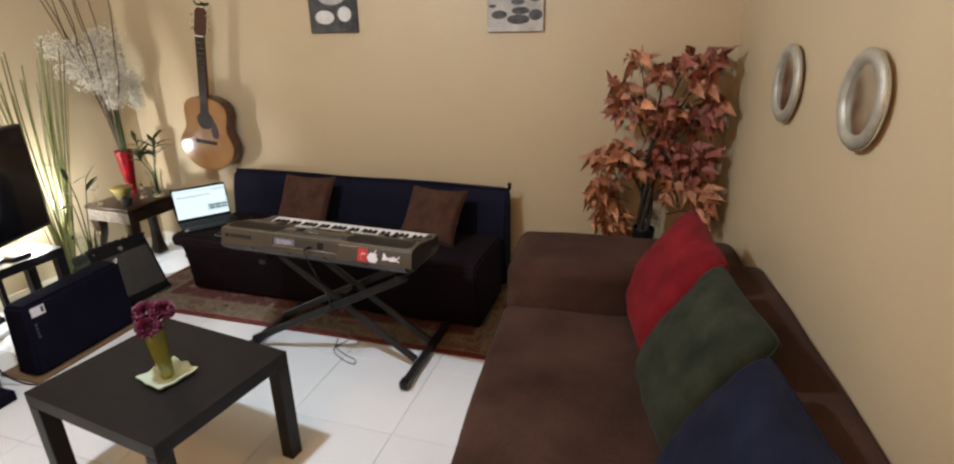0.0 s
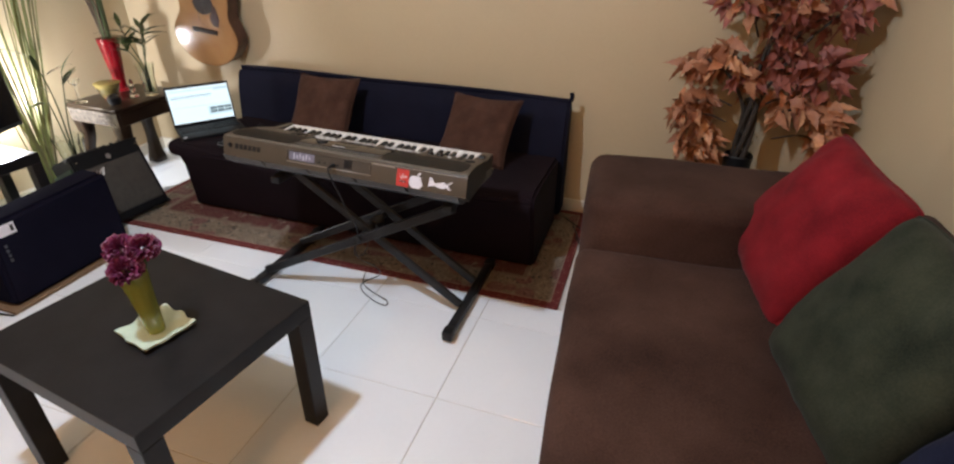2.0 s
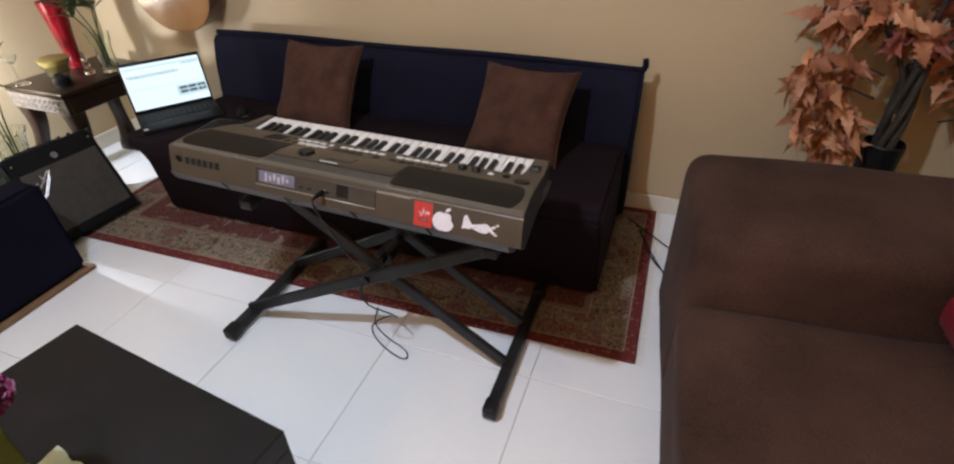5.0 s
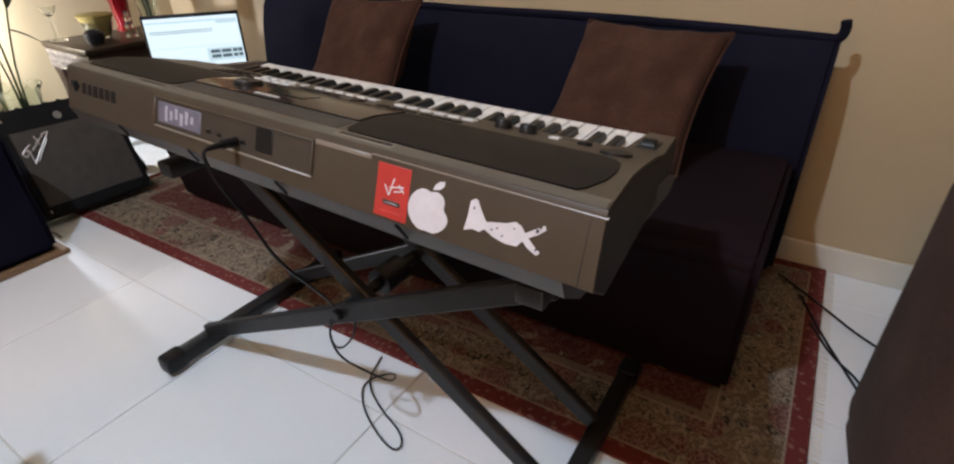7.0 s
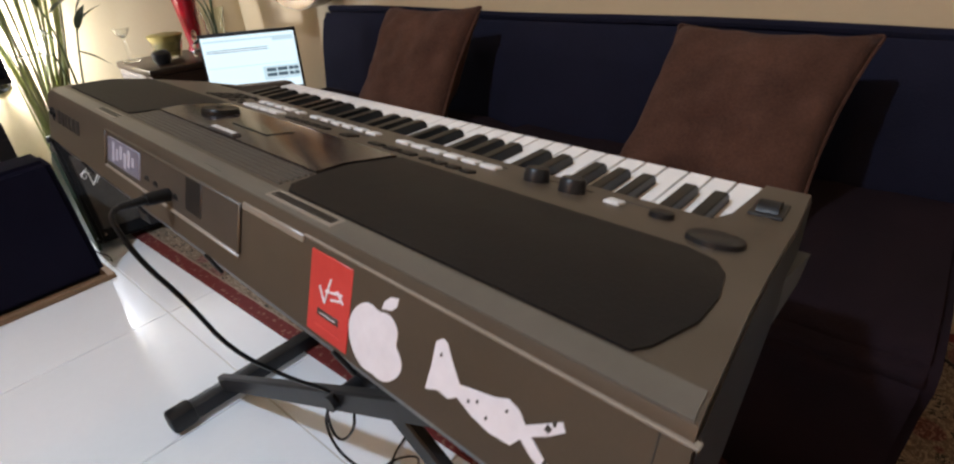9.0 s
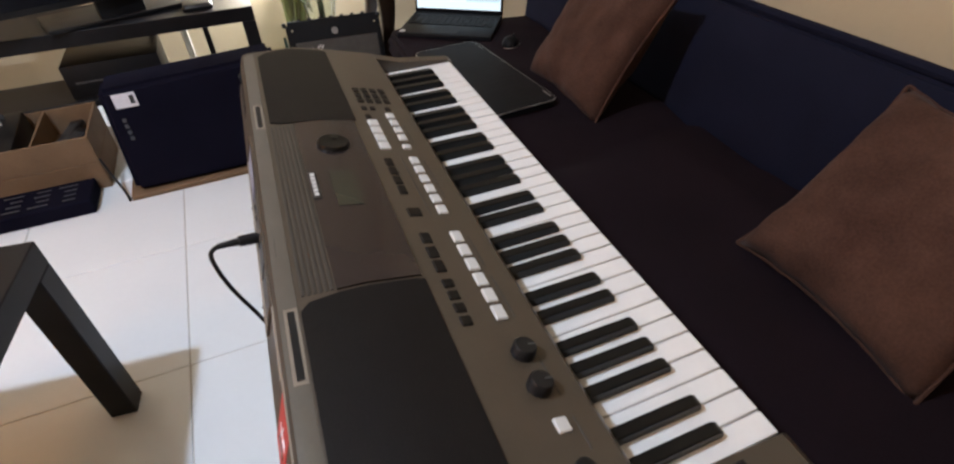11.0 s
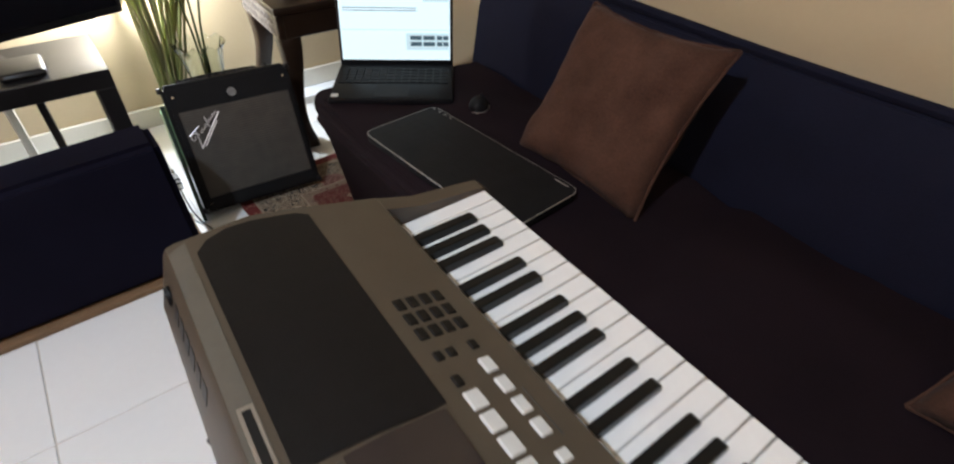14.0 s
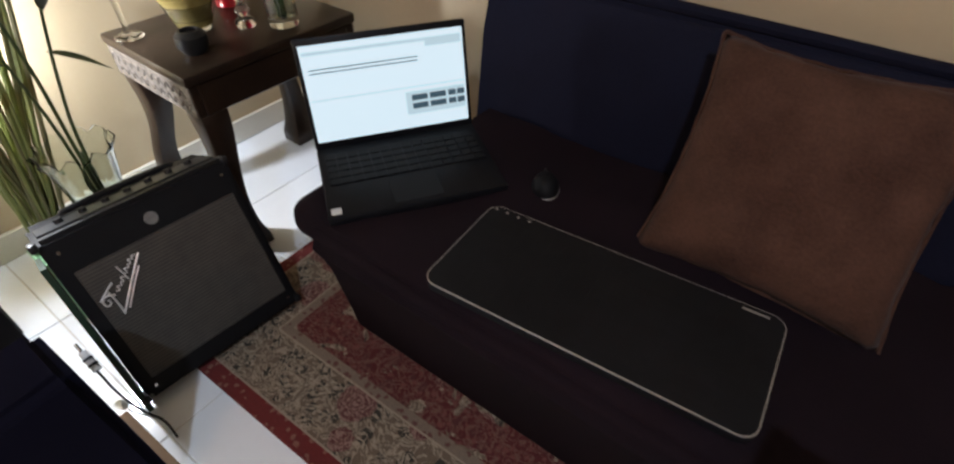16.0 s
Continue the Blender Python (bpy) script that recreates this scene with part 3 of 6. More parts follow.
for u, w in ((0.628, 0.076), (0.207, 0.067)):
    rest = plate("rest_slot", M_KBEDGE, u - 0.004, u + w + 0.004, 0.0435, 0.0555, 0.0010, "raised lip round the slot for the music rest", 0.0004)
    bm = bm_new()
    block(bm, -w / 2, w / 2, -0.0032, 0.0032, 0.0, 0.0014, 0.0003, 1)
    part("slot_opening", bm, M_BLACK, rest)
for k in range(3):
    plate("vent", M_BLACK, 0.517, 0.550, 0.0445 + 0.004 * k, 0.0465 + 0.004 * k, 0.0006, "", 0.0002)

button_meshes = {}


M_DBTN = material("dark_brown_button", (0.006, 0.005, 0.004), (0.010, 0.008, 0.007), 20, 0.5, bump=0.0, spec=0.2)


def button(mat, u, v, w, d, high=0.0026):
    key = (mat.name, w, d, high)
    if key not in button_meshes:
        bm = bm_new()
        block(bm, -w / 2, w / 2, -d / 2, d / 2, -0.002, high, 0.0012, 1)
        button_meshes[key] = mesh_of("button", bm, mat, 35)
    ob = new("button", button_meshes[key])
    ob.parent = kb
    ob.matrix_basis = pose(u, v, top_z(v), -tilt(v), 0, 0)


for i in range(3):
    for j in range(4):
        button(M_DBTN, 0.160 + 0.020 * i, 0.1965 + 0.0133 * j, 0.0150, 0.0100, 0.0018)
for v in (0.196, 0.2085, 0.231):
    button(M_DBTN, 0.228, v, 0.011, 0.0085, 0.0018)
button(M_DBTN, 0.257, 0.196, 0.012, 0.0085, 0.0018)
for i in range(4):
    button(M_WBTN, 0.279 + 0.0226 * i, 0.1985, 0.0185, 0.0150)
    button(M_WBTN, 0.253 + 0.0230 * i, 0.229, 0.0165, 0.0120)
    button(M_DBTN, 0.390 + 0.0223 * i, 0.194, 0.0185, 0.0105, 0.0018)
button(M_WBTN, 0.349, 0.228, 0.011, 0.0120)
button(M_DBTN, 0.504, 0.195, 0.0165, 0.0165, 0.0018)
for i in range(6):
    button(M_WBTN, 0.387 + 0.0228 * i, 0.228, 0.0170, 0.0120)
    button(M_WBTN, 0.554 + 0.0236 * i, 0.2278, 0.0190, 0.0125)
for u in (0.553, 0.577, 0.600, 0.626, 0.643, 0.660, 0.677):
    button(M_DBTN, u, 0.1935, 0.0185 if u < 0.61 else 0.0125, 0.0115, 0.0018)
button(M_WBTN, 0.796, 0.228, 0.0135, 0.0125)
plate("panel_line", M_PRINT, 0.378, 0.512, 0.2122, 0.2135, 0.0007, "", 0.0002)
for k, (u, w) in enumerate(((0.553, 0.05), (0.62, 0.06), (0.385, 0.09), (0.285, 0.05), (0.72, 0.05), (0.79, 0.03))):
    plate("panel_print", M_PRINT, u, u + w, 0.2405, 0.2417, 0.0005, "", 0.0002)
for u, v, r, hgt in ((0.722, 0.229, 0.0112, 0.011), (0.759, 0.2265, 0.0112, 0.011), (0.834, 0.227, 0.0092, 0.0045), (0.880, 0.205, 0.0185, 0.004)):
    bm = bm_new()
    lathe(bm, [(0.0, -0.002), (r, -0.002), (r * 0.95, hgt * 0.8), (r * 0.8, hgt), (0.0, hgt)], 24)
    knob = part("knob", bm, M_BLACK, kb, "black rotary knob", at=pose(u, v, top_z(v), -tilt(v), 0, 0))
    if hgt > 0.01:
        bm = bm_new()
        block(bm, -0.0007, 0.0007, 0.002, r * 0.82, hgt - 0.0005, hgt + 0.0006)
        part("pointer", bm, M_KBLOW, knob)
bm = bm_new()
block(bm, -0.013, 0.013, -0.019, 0.019, -0.002, 0.0015, 0.001, 1)
wheel_base = part("pitch_wheel", bm, M_BLACK, kb, "black pitch wheel", at=pose(0.874, 0.338, 0.6192, -6.6, 0, 6))
bm = bm_new()
rod(bm, (-0.008, 0, -0.006), (0.008, 0, -0.006), 0.0145, sides=20)
part("wheel", bm, M_BLACK, wheel_base)

# keys: the low end lies at the far end of u
bm = bm_new()
block(bm, -KW / 2 + 0.0005, KW / 2 - 0.0005, V0, V1, KZ - 0.021, KZ, 0.0012, 1)
lean_key(bm)
white_mesh = mesh_of("white_key", bm, M_WKEY, 35)
bm = bm_new()
prism(bm, [(V0, KZ - 0.003), (V0, KZ + 0.0125), (V0 + 0.082, KZ + 0.0115), (V0 + 0.088, KZ + 0.007), (V0 + 0.090, KZ - 0.003)], -0.0058, 0.0058)
bmesh.ops.bevel(bm, geom=bm.edges[:], offset=0.001, segments=1, affect="EDGES")
lean_key(bm)
black_mesh = mesh_of("black_key", bm, M_BKEY, 35)
for i in range(36):
    ob = new("white_key", white_mesh)
    ob.parent = kb
    ob.location = (KU0 + 36 * KW - (i + 0.5) * KW, 0, 0)
    if i < 35 and i % 7 in (0, 1, 3, 4, 5):
        nudge = {0: -0.002, 1: 0.002, 3: -0.003, 4: 0.0, 5: 0.003}[i % 7]
        ob = new("black_key", black_mesh)
        ob.parent = kb
        ob.location = (KU0 + 36 * KW - (i + 1) * KW - nudge, 0, 0)

# its back: jack panel, sockets, stickers, lettering as bars


def back_plate(name, mat, u0, u1, z0, z1, proud, label="", parent=None):
    bm = bm_new()
    block(bm, u0, u1, -proud, 0.006, z0, z1, min(0.001, proud / 2), 1)
    for v in bm.verts:
        v.co.y += back_v(v.co.z)
    return part(name, bm, mat, parent or kb, label)


M_KBPANEL = material("dark_champagne_plastic", (0.046, 0.037, 0.029), (0.058, 0.047, 0.037), 20, 0.4, bump=0.04, grain=400)
M_LILAC = material("faded_lilac_label", (0.13, 0.125, 0.165), (0.18, 0.17, 0.215), 60, 0.4, bump=0.0)
M_LILACPRINT = material("pale_lilac_print", (0.36, 0.35, 0.42), (0.44, 0.43, 0.50), 60, 0.4, bump=0.0)
jack = back_plate("jack_panel", M_KBPANEL, 0.275, 0.601, 0.631, 0.667, 0.0010, "recessed grey socket panel")
# the lower frame bar is paler: a highlight along the edge, painted in
for u0, u1, z0, z1 in ((0.272, 0.604, 0.6285, 0.631), (0.272, 0.604, 0.667, 0.6685), (0.272, 0.275, 0.631, 0.667), (0.601, 0.604, 0.631, 0.667)):
    back_plate("panel_frame", M_KBEDGE if z0 < 0.63 else M_KB, u0, u1, z0, z1, 0.0028, "", jack)
back_plate("rating_label", M_LILAC, 0.283, 0.386, 0.636, 0.663, 0.002, "small faded lilac printed label", jack)
for k in range(6):
    back_plate("label_line", M_LILACPRINT, 0.300 + 0.0125 * k, 0.308 + 0.0125 * k, 0.639 + 0.003 * (k % 3), 0.660 - 0.005 * (k % 2), 0.0024, "", jack)
for u in (0.405, 0.428, 0.478):
    bm = bm_new()
    rod(bm, (u, back_v(0.64) - 0.0008, 0.640), (u, back_v(0.64) + 0.004, 0.640), 0.006, sides=14)
    part("socket", bm, M_BLACK, jack)
back_plate("socket", M_BLACK, 0.502, 0.534, 0.638, 0.667, 0.002, "", jack)
back_plate("seam", M_PRINT, 0.928, 0.9288, 0.613, 0.671, 0.0006)
back_plate("rest_ledge", M_KBEDGE, 0.606, 0.690, 0.6655, 0.6705, 0.0016, "thin pale ledge under the rest slot")
bm = bm_new()
block(bm, 0.690, 0.9425, 0.0338, 0.038, 0.6699, 0.6714, 0.0004, 1)
part("edge_trim", bm, M_KBEDGE, kb, "thin paler edge strip")
for u in (0.17, 0.36, 0.545, 0.735):
    bm = bm_new()
    bar(bm, (u - 0.005, 0.0155, 0.611), (u + 0.006, 0.021, 0.594), 0.004, 0.003, up=(0, 1, 0), bevel=0.0008)
    part("case_clip", bm, M_BLACK, kb)
bm = bm_new()
lathe(bm, [(0.008, -0.001), (0.0105, -0.001), (0.0105, 0.0016), (0.008, 0.0016)], 20)
for a in (0, 60, 120):
    bar(bm, (-0.0098 * math.cos(radians(a)), -0.0098 * math.sin(radians(a)), 0.0008), (0.0098 * math.cos(radians(a)), 0.0098 * math.sin(radians(a)), 0.0008), 0.0016, 0.0012)
part("emblem", bm, M_BLACK, kb, "round dark emblem", at=pose(0.026, back_v(0.648), 0.648, 90, 0, 0))
x = 0.047
for k in range(6):
    back_plate("lettering_bar", M_BLACK, x, x + 0.0145, 0.640, 0.657, 0.0008, "dark bar in place of lettering")
    x += 0.0193
red = back_plate("sticker", M_STICKR, 0.7001, 0.7435, 0.6147, 0.6659, 0.0008, "red square sticker with faded print")
for a, c2 in (((0.7117, 0.6462), (0.7181, 0.6370)), ((0.7181, 0.6370), (0.7234, 0.6538)), ((0.7181, 0.6445), (0.7361, 0.6479)), ((0.7245, 0.6412), (0.7340, 0.6437)), ((0.7298, 0.6487), (0.7372, 0.6428))):
    bm = bm_new()
    bar(bm, (a[0], back_v(a[1]) - 0.0009, a[1]), (c2[0], back_v(c2[1]) - 0.0009, c2[1]), 0.0016, 0.0010, up=(0, 1, 0), bevel=0.0002)
    part("sticker_print", bm, M_STICKW, red)
back_plate("sticker_print", M_PRINT, 0.7107, 0.7340, 0.6273, 0.6323, 0.0012, "", red)
back_plate("sticker_print", M_STICKW, 0.7133, 0.7314, 0.6290, 0.6305, 0.0014, "", red)
back_plate("sticker_print", M_STICKR, 0.7086, 0.7361, 0.6189, 0.6214, 0.0011, "", red)


def flat_shape(name, mat, outline, label, proud=0.0006, parent=None):
    """A thin cut-out on the back, from (u, z) points."""
    bm = bm_new()
    a = [bm.verts.new((u, back_v(z) - proud, z)) for u, z in outline]
    b2 = [bm.verts.new((u, back_v(z) + 0.004, z)) for u, z in outline]
    n = len(outline)
    for i in range(n):
        bm.faces.new((a[i], a[(i + 1) % n], b2[(i + 1) % n], b2[i]))
    bm.faces.new(a)
    bm.faces.new(b2[::-1])
    bmesh.ops.triangulate(bm, faces=bm.faces[:])
    return part(name, bm, mat, parent or kb, label)


c = (0.7690, 0.6340)
rr = []
for a in range(0, 360, 8):
    top, foot, bite = abs(a - 90), abs(a - 270), min(abs(a - 18), abs(a - 378))
    rr.append(0.0240 * (1 - 0.15 * math.exp(-(top / 15) ** 2) - 0.09 * math.exp(-(foot / 13) ** 2) - 0.26 * math.exp(-(bite / 20) ** 2)))
fruit = flat_shape("sticker", M_STICKW, [(c[0] + r * 1.04 * math.cos(radians(8 * k)), c[1] + r * 0.86 * math.sin(radians(8 * k))) for k, r in enumerate(rr)], "white fruit-shaped sticker")
flat_shape("sticker_leaf", M_STICKW, [(0.7716, 0.6542), (0.7732, 0.6588), (0.7775, 0.6626), (0.7843, 0.6643), (0.7838, 0.6596), (0.7796, 0.6559)], "", parent=fruit)
torn = flat_shape("sticker", M_STICKW, [(0.8119, 0.6277), (0.8140, 0.6412), (0.8151, 0.6546), (0.8193, 0.6575), (0.8225, 0.6567), (0.8278, 0.6487), (0.8342, 0.6407), (0.8442, 0.6428), (0.8548, 0.6449), (0.8633, 0.6483), (0.8697, 0.6462), (0.8739, 0.6416), (0.8845, 0.6483), (0.8909, 0.6525), (0.8930, 0.6491), (0.8866, 0.6437), (0.8776, 0.6382), (0.8851, 0.6328), (0.8909, 0.6294), (0.8882, 0.6265), (0.8792, 0.6298), (0.8729, 0.6344), (0.8681, 0.6286), (0.8559, 0.6277), (0.8442, 0.6298), (0.8336, 0.6340), (0.8283, 0.6302), (0.8209, 0.6311)], "torn white sticker")
for u, z, w in ((0.8851, 0.6466, 0.0018), (0.8877, 0.6500, 0.0012), (0.8411, 0.6361, 0.0010), (0.8464, 0.6386, 0.0009), (0.8199, 0.6496, 0.0010), (0.8633, 0.6428, 0.0009), (0.8527, 0.6336, 0.0010), (0.8866, 0.6311, 0.0012)):
    flat_shape("torn_spot", M_PRINT, [(u - w, z - w * 0.7), (u - w * 0.3, z + w), (u + w, z + w * 0.4), (u + w * 0.5, z - w)], "", 0.0009, torn)


# ---- keyboard stand ----
def keyboard_stand():
    s = thing("keyboard_stand", "black double-braced folding X keyboard stand", "stand")
    ends = {"a": ((-1.475, 0.525), (-0.795, 0.055)), "b": ((-1.660, 0.05), (-0.80, 0.495))}
    for key, ys in (("a", (1.995, 2.165)), ("b", (1.955, 2.205))):
        (xa, za), (xb, zb) = ends[key]
        for y in ys:
            bm = bm_new()
            bar(bm, (xa, y, za), (xb, y, zb), 0.034, 0.018, up=(0, 1, 0))
            part("brace", bm, M_STEEL, s)
    for xf, y0, y1 in ((-0.785, 1.842, 2.345), (-1.662, 1.856, 2.345)):
        bm = bm_new()
        block(bm, xf - 0.017, xf + 0.017, y0, y1, 0.012, 0.045, 0.005)
        foot = part("foot_bar", bm, M_STEEL, s)
        for y in (y0, y1):
            bm = bm_new()
            block(bm, xf - 0.021, xf + 0.021, y - 0.02, y + 0.03, 0.009, 0.05, 0.008)
            part("rubber_cap", bm, M_BLACK, foot)
    for xt in (-1.475, -0.80):
        bm = bm_new()
        block(bm, xt - 0.018, xt + 0.018, 1.885, 2.235, 0.509, 0.536, 0.004)
        part("support_arm", bm, M_STEEL, s)
        bm = bm_new()
        block(bm, xt - 0.020, xt + 0.020, 1.93, 2.20, 0.534, 0.5555, 0.004)
        part("rubber_pad", bm, M_BLACK, s)
    bm = bm_new()
    rod(bm, (-1.185, 1.935, 0.30), (-1.185, 2.225, 0.30), 0.012)
    part("pivot_bolt", bm, M_STEEL, s)
    bm = bm_new()
    rod(bm, (-1.185, 2.05, 0.30), (-1.185, 2.11, 0.30), 0.026, sides=20)
    part("locking_disc", bm, M_BLACK, s)
    return s


keyboard_stand()


# ---- cables ----
def cable(label, points, r=0.0028):
    bm = bm_new()
    sweep(bm, points, r, 6)
    return single("cable", bm, M_BLACK, label, "cable", 60)


audio = thing("audio_cable", "black audio cable hanging from the keyboard's socket", "cable")
bm = bm_new()
sweep(bm, [(-1.180, 1.800, 0.647), (-1.177, 1.793, 0.647), (-1.173, 1.788, 0.640), (-1.166, 1.795, 0.60), (-1.158, 1.815, 0.55), (-1.152, 1.835, 0.48), (-1.152, 1.88, 0.41), (-1.175, 1.925, 0.345), (-1.185, 1.94, 0.32)], 0.0024, 6)
part("cord", bm, M_BLACK, audio)
bm = bm_new()
rod(bm, (-1.186, 1.858, 0.640), (-1.184, 1.838, 0.642), 0.0042)
rod(bm, (-1.184, 1.840, 0.642), (-1.182, 1.820, 0.645), 0.0066, 0.0060)
rod(bm, (-1.182, 1.820, 0.645), (-1.180, 1.798, 0.647), 0.0044, 0.0030)
part("plug", bm, M_BLACK, audio, "moulded black jack plug")
cable("thin black cable looping on the floor under the stand", [(-1.185, 1.94, 0.30), (-1.20, 1.93, 0.265), (-1.185, 1.93, 0.215), (-1.127, 1.94, 0.20), (-1.13, 2.0, 0.12), (-1.22, 2.10, 0.02), (-1.275, 2.053, 0.004), (-1.235, 2.004, 0.004), (-1.17, 1.967, 0.004), (-1.106, 1.946, 0.004), (-1.092, 1.961, 0.004), (-1.117, 1.989, 0.004), (-1.187, 2.01, 0.005), (-1.262, 2.05, 0.009), (-1.29, 2.13, 0.004)], 0.0022)
cable("thin black cable drooping from the stand's brace", [(-1.20, 1.94, 0.29), (-1.211, 1.942, 0.25), (-1.208, 1.942, 0.222), (-1.185, 1.942, 0.224), (-1.152, 1.945, 0.268), (-1.15, 1.95, 0.30)], 0.002)
cable("black cable lying between the sofas", [(-0.56, 2.93, 0.02), (-0.45, 2.84, 0.012), (-0.37, 2.77, 0.004), (-0.28, 2.71, 0.004), (-0.20, 2.70, 0.004)], 0.003)
cable("black cable lying between the sofas", [(-0.50, 2.86, 0.014), (-0.445, 2.72, 0.012), (-0.38, 2.60, 0.004), (-0.35, 2.53, 0.004), (-0.28, 2.50, 0.004)], 0.003)
cable("black cable lying between the sofas", [(-0.47, 2.75, 0.014), (-0.42, 2.66, 0.004), (-0.36, 2.60, 0.004), (-0.355, 2.55, 0.004), (-0.30, 2.52, 0.004)], 0.003)

# ---- laptop on the sofa bed ----
M_LAPTOP = material("black_laptop_plastic", (0.0045, 0.0048, 0.0062), (0.0075, 0.008, 0.010), 30, 0.45, bump=0.05, spec=0.14)
M_SLATE = material("matt_black_deck", (0.0045, 0.0042, 0.005), (0.008, 0.0076, 0.0088), 30, 0.6, bump=0.05, spec=0.15)
M_SCREEN = glow("lit_screen", (0.80, 0.95, 1.0), 1.1)
M_SCREEN2 = glow("lit_screen_grey", (0.66, 0.84, 0.89), 0.92)
M_SCREEN3 = glow("lit_screen_dark", (0.04, 0.12, 0.17), 0.6)
lap = thing("laptop", "open black laptop with a bright white screen on the sofa bed", "laptop", frame_pose((-2.371, 2.531, 0.394), (0.58, 0.815, 0), (0, 0, 1)) @ Matrix.Scale(0.945, 4))
W2, D2 = 0.164, 0.115
bm = bm_new()
block(bm, -W2, W2, -D2, D2, 0.0, 0.02, 0.006)
part("base", bm, M_LAPTOP, lap)
bm = bm_new()
block(bm, -0.045, 0.045, -0.105, -0.035, 0.0195, 0.0207, 0.0004, 1)
part("touchpad", bm, M_SLATE, lap)
bm = bm_new()
for i in range(14):
    for j in range(5):
        block(bm, -0.150 + 0.0216 * i, -0.131 + 0.0216 * i, -0.02 + 0.0205 * j, -0.003 + 0.0205 * j, 0.0195, 0.0225)
tagged(part("keys", bm, M_SLATE, lap), kind="stuff")
bm = bm_new()
block(bm, -0.157, -0.139, -0.105, -0.088, 0.0195, 0.0206)
part("sticker", bm, M_WBTN, lap, "small silver sticker")
LID = pose(0, D2 - 0.004, 0.016, -12, 0, 0)
bm = bm_new()
block(bm, -W2, W2, 0.0, 0.008, 0.0, 0.215, 0.004)
lid = part("lid", bm, M_LAPTOP, lap, at=LID)


def screen_bit(name, mat, x0, x1, z0, z1, proud):
    bm = bm_new()
    block(bm, x0, x1, -proud, 0.002, z0, z1)
    return part(name, bm, mat, lid, smooth=None)


screen_bit("screen", M_SCREEN, -0.156, 0.156, 0.016, 0.202, 0.0012)
screen_bit("screen_bar", M_SCREEN2, -0.152, 0.152, 0.184, 0.190, 0.0016)
screen_bit("screen_bar", M_SCREEN2, 0.08, 0.152, 0.174, 0.184, 0.0016)
screen_bit("screen_bar", M_SCREEN2, -0.152, 0.152, 0.098, 0.100, 0.0016)
screen_bit("screen_bar", M_SCREEN2, 0.03, 0.152, 0.044, 0.090, 0.0016)
for z in (0.156, 0.149):
    screen_bit("screen_line", M_SCREEN3, -0.145, 0.062, z, z + 0.002, 0.0018)
for x0, x1 in ((0.042, 0.074), (0.079, 0.112), (0.118, 0.133), (0.136, 0.1515)):
    for z in (0.055, 0.072):
        screen_bit("screen_block", M_SCREEN3, x0, x1, z, z + 0.011, 0.0019)

# ---- flat keyboard with a silver rim ----
M_RIM = material("silver_rim", (0.50, 0.49, 0.47), (0.62, 0.61, 0.58), 40, 0.35, metal=0.8, bump=0.0)
slab = thing("computer_keyboard", "flat black computer keyboard with a silver rim lying on the seat", "keyboard", frame_pose((-1.945, 2.447, 0.402), (1, 0.072, 0.0), (0, 0, 1)))


def rounded_rect(w, h, r, n=6):
    pts = []
    for cx, cy, a0 in ((w - r, h - r, 0), (-w + r, h - r, 90), (-w + r, -h + r, 180), (w - r, -h + r, 270)):
        for k in range(n + 1):
            a = radians(a0 + 90 * k / n)
            pts.append((cx + r * math.cos(a), cy + r * math.sin(a)))
    return pts


def slab_mesh(outline, z0, z1):
    bm = bm_new()
    a = [bm.verts.new((x, y, z0)) for x, y in outline]
    b2 = [bm.verts.new((x, y, z1)) for x, y in outline]
    n = len(outline)
    for i in range(n):
        bm.faces.new((a[i], a[(i + 1) % n], b2[(i + 1) % n], b2[i]))
    bm.faces.new(a[::-1])
    bm.faces.new(b2)
    return bm


part("case", slab_mesh(rounded_rect(0.227, 0.099, 0.021), 0.0, 0.0135), M_SLATE, slab)
part("rim", slab_mesh(rounded_rect(0.2278, 0.0998, 0.0218), 0.0140, 0.0163), M_RIM, slab, "thin silver rim")
part("deck", slab_mesh(rounded_rect(0.2264, 0.0984, 0.0204), 0.002, 0.0166), M_SLATE, slab)
bm = bm_new()
for i in range(19):
    for j in range(6):
        if random.random() < 0.97:
            block(bm, -0.211 + 0.0223 * i, -0.193 + 0.0223 * i, -0.082 + 0.0265 * j, -0.060 + 0.0265 * j, 0.0160, 0.01685)
tagged(part("keys", bm, M_SLATE, slab), kind="stuff")
for x0, x1 in ((-0.218, -0.214), (-0.198, -0.194), (-0.178, -0.174), (-0.158, -0.154), (0.17, 0.205)):
    bm = bm_new()
    block(bm, x0, x1, 0.0885, 0.0915, 0.0160, 0.0170)
    part("marking", bm, M_RIM, slab, "tiny pale marking")

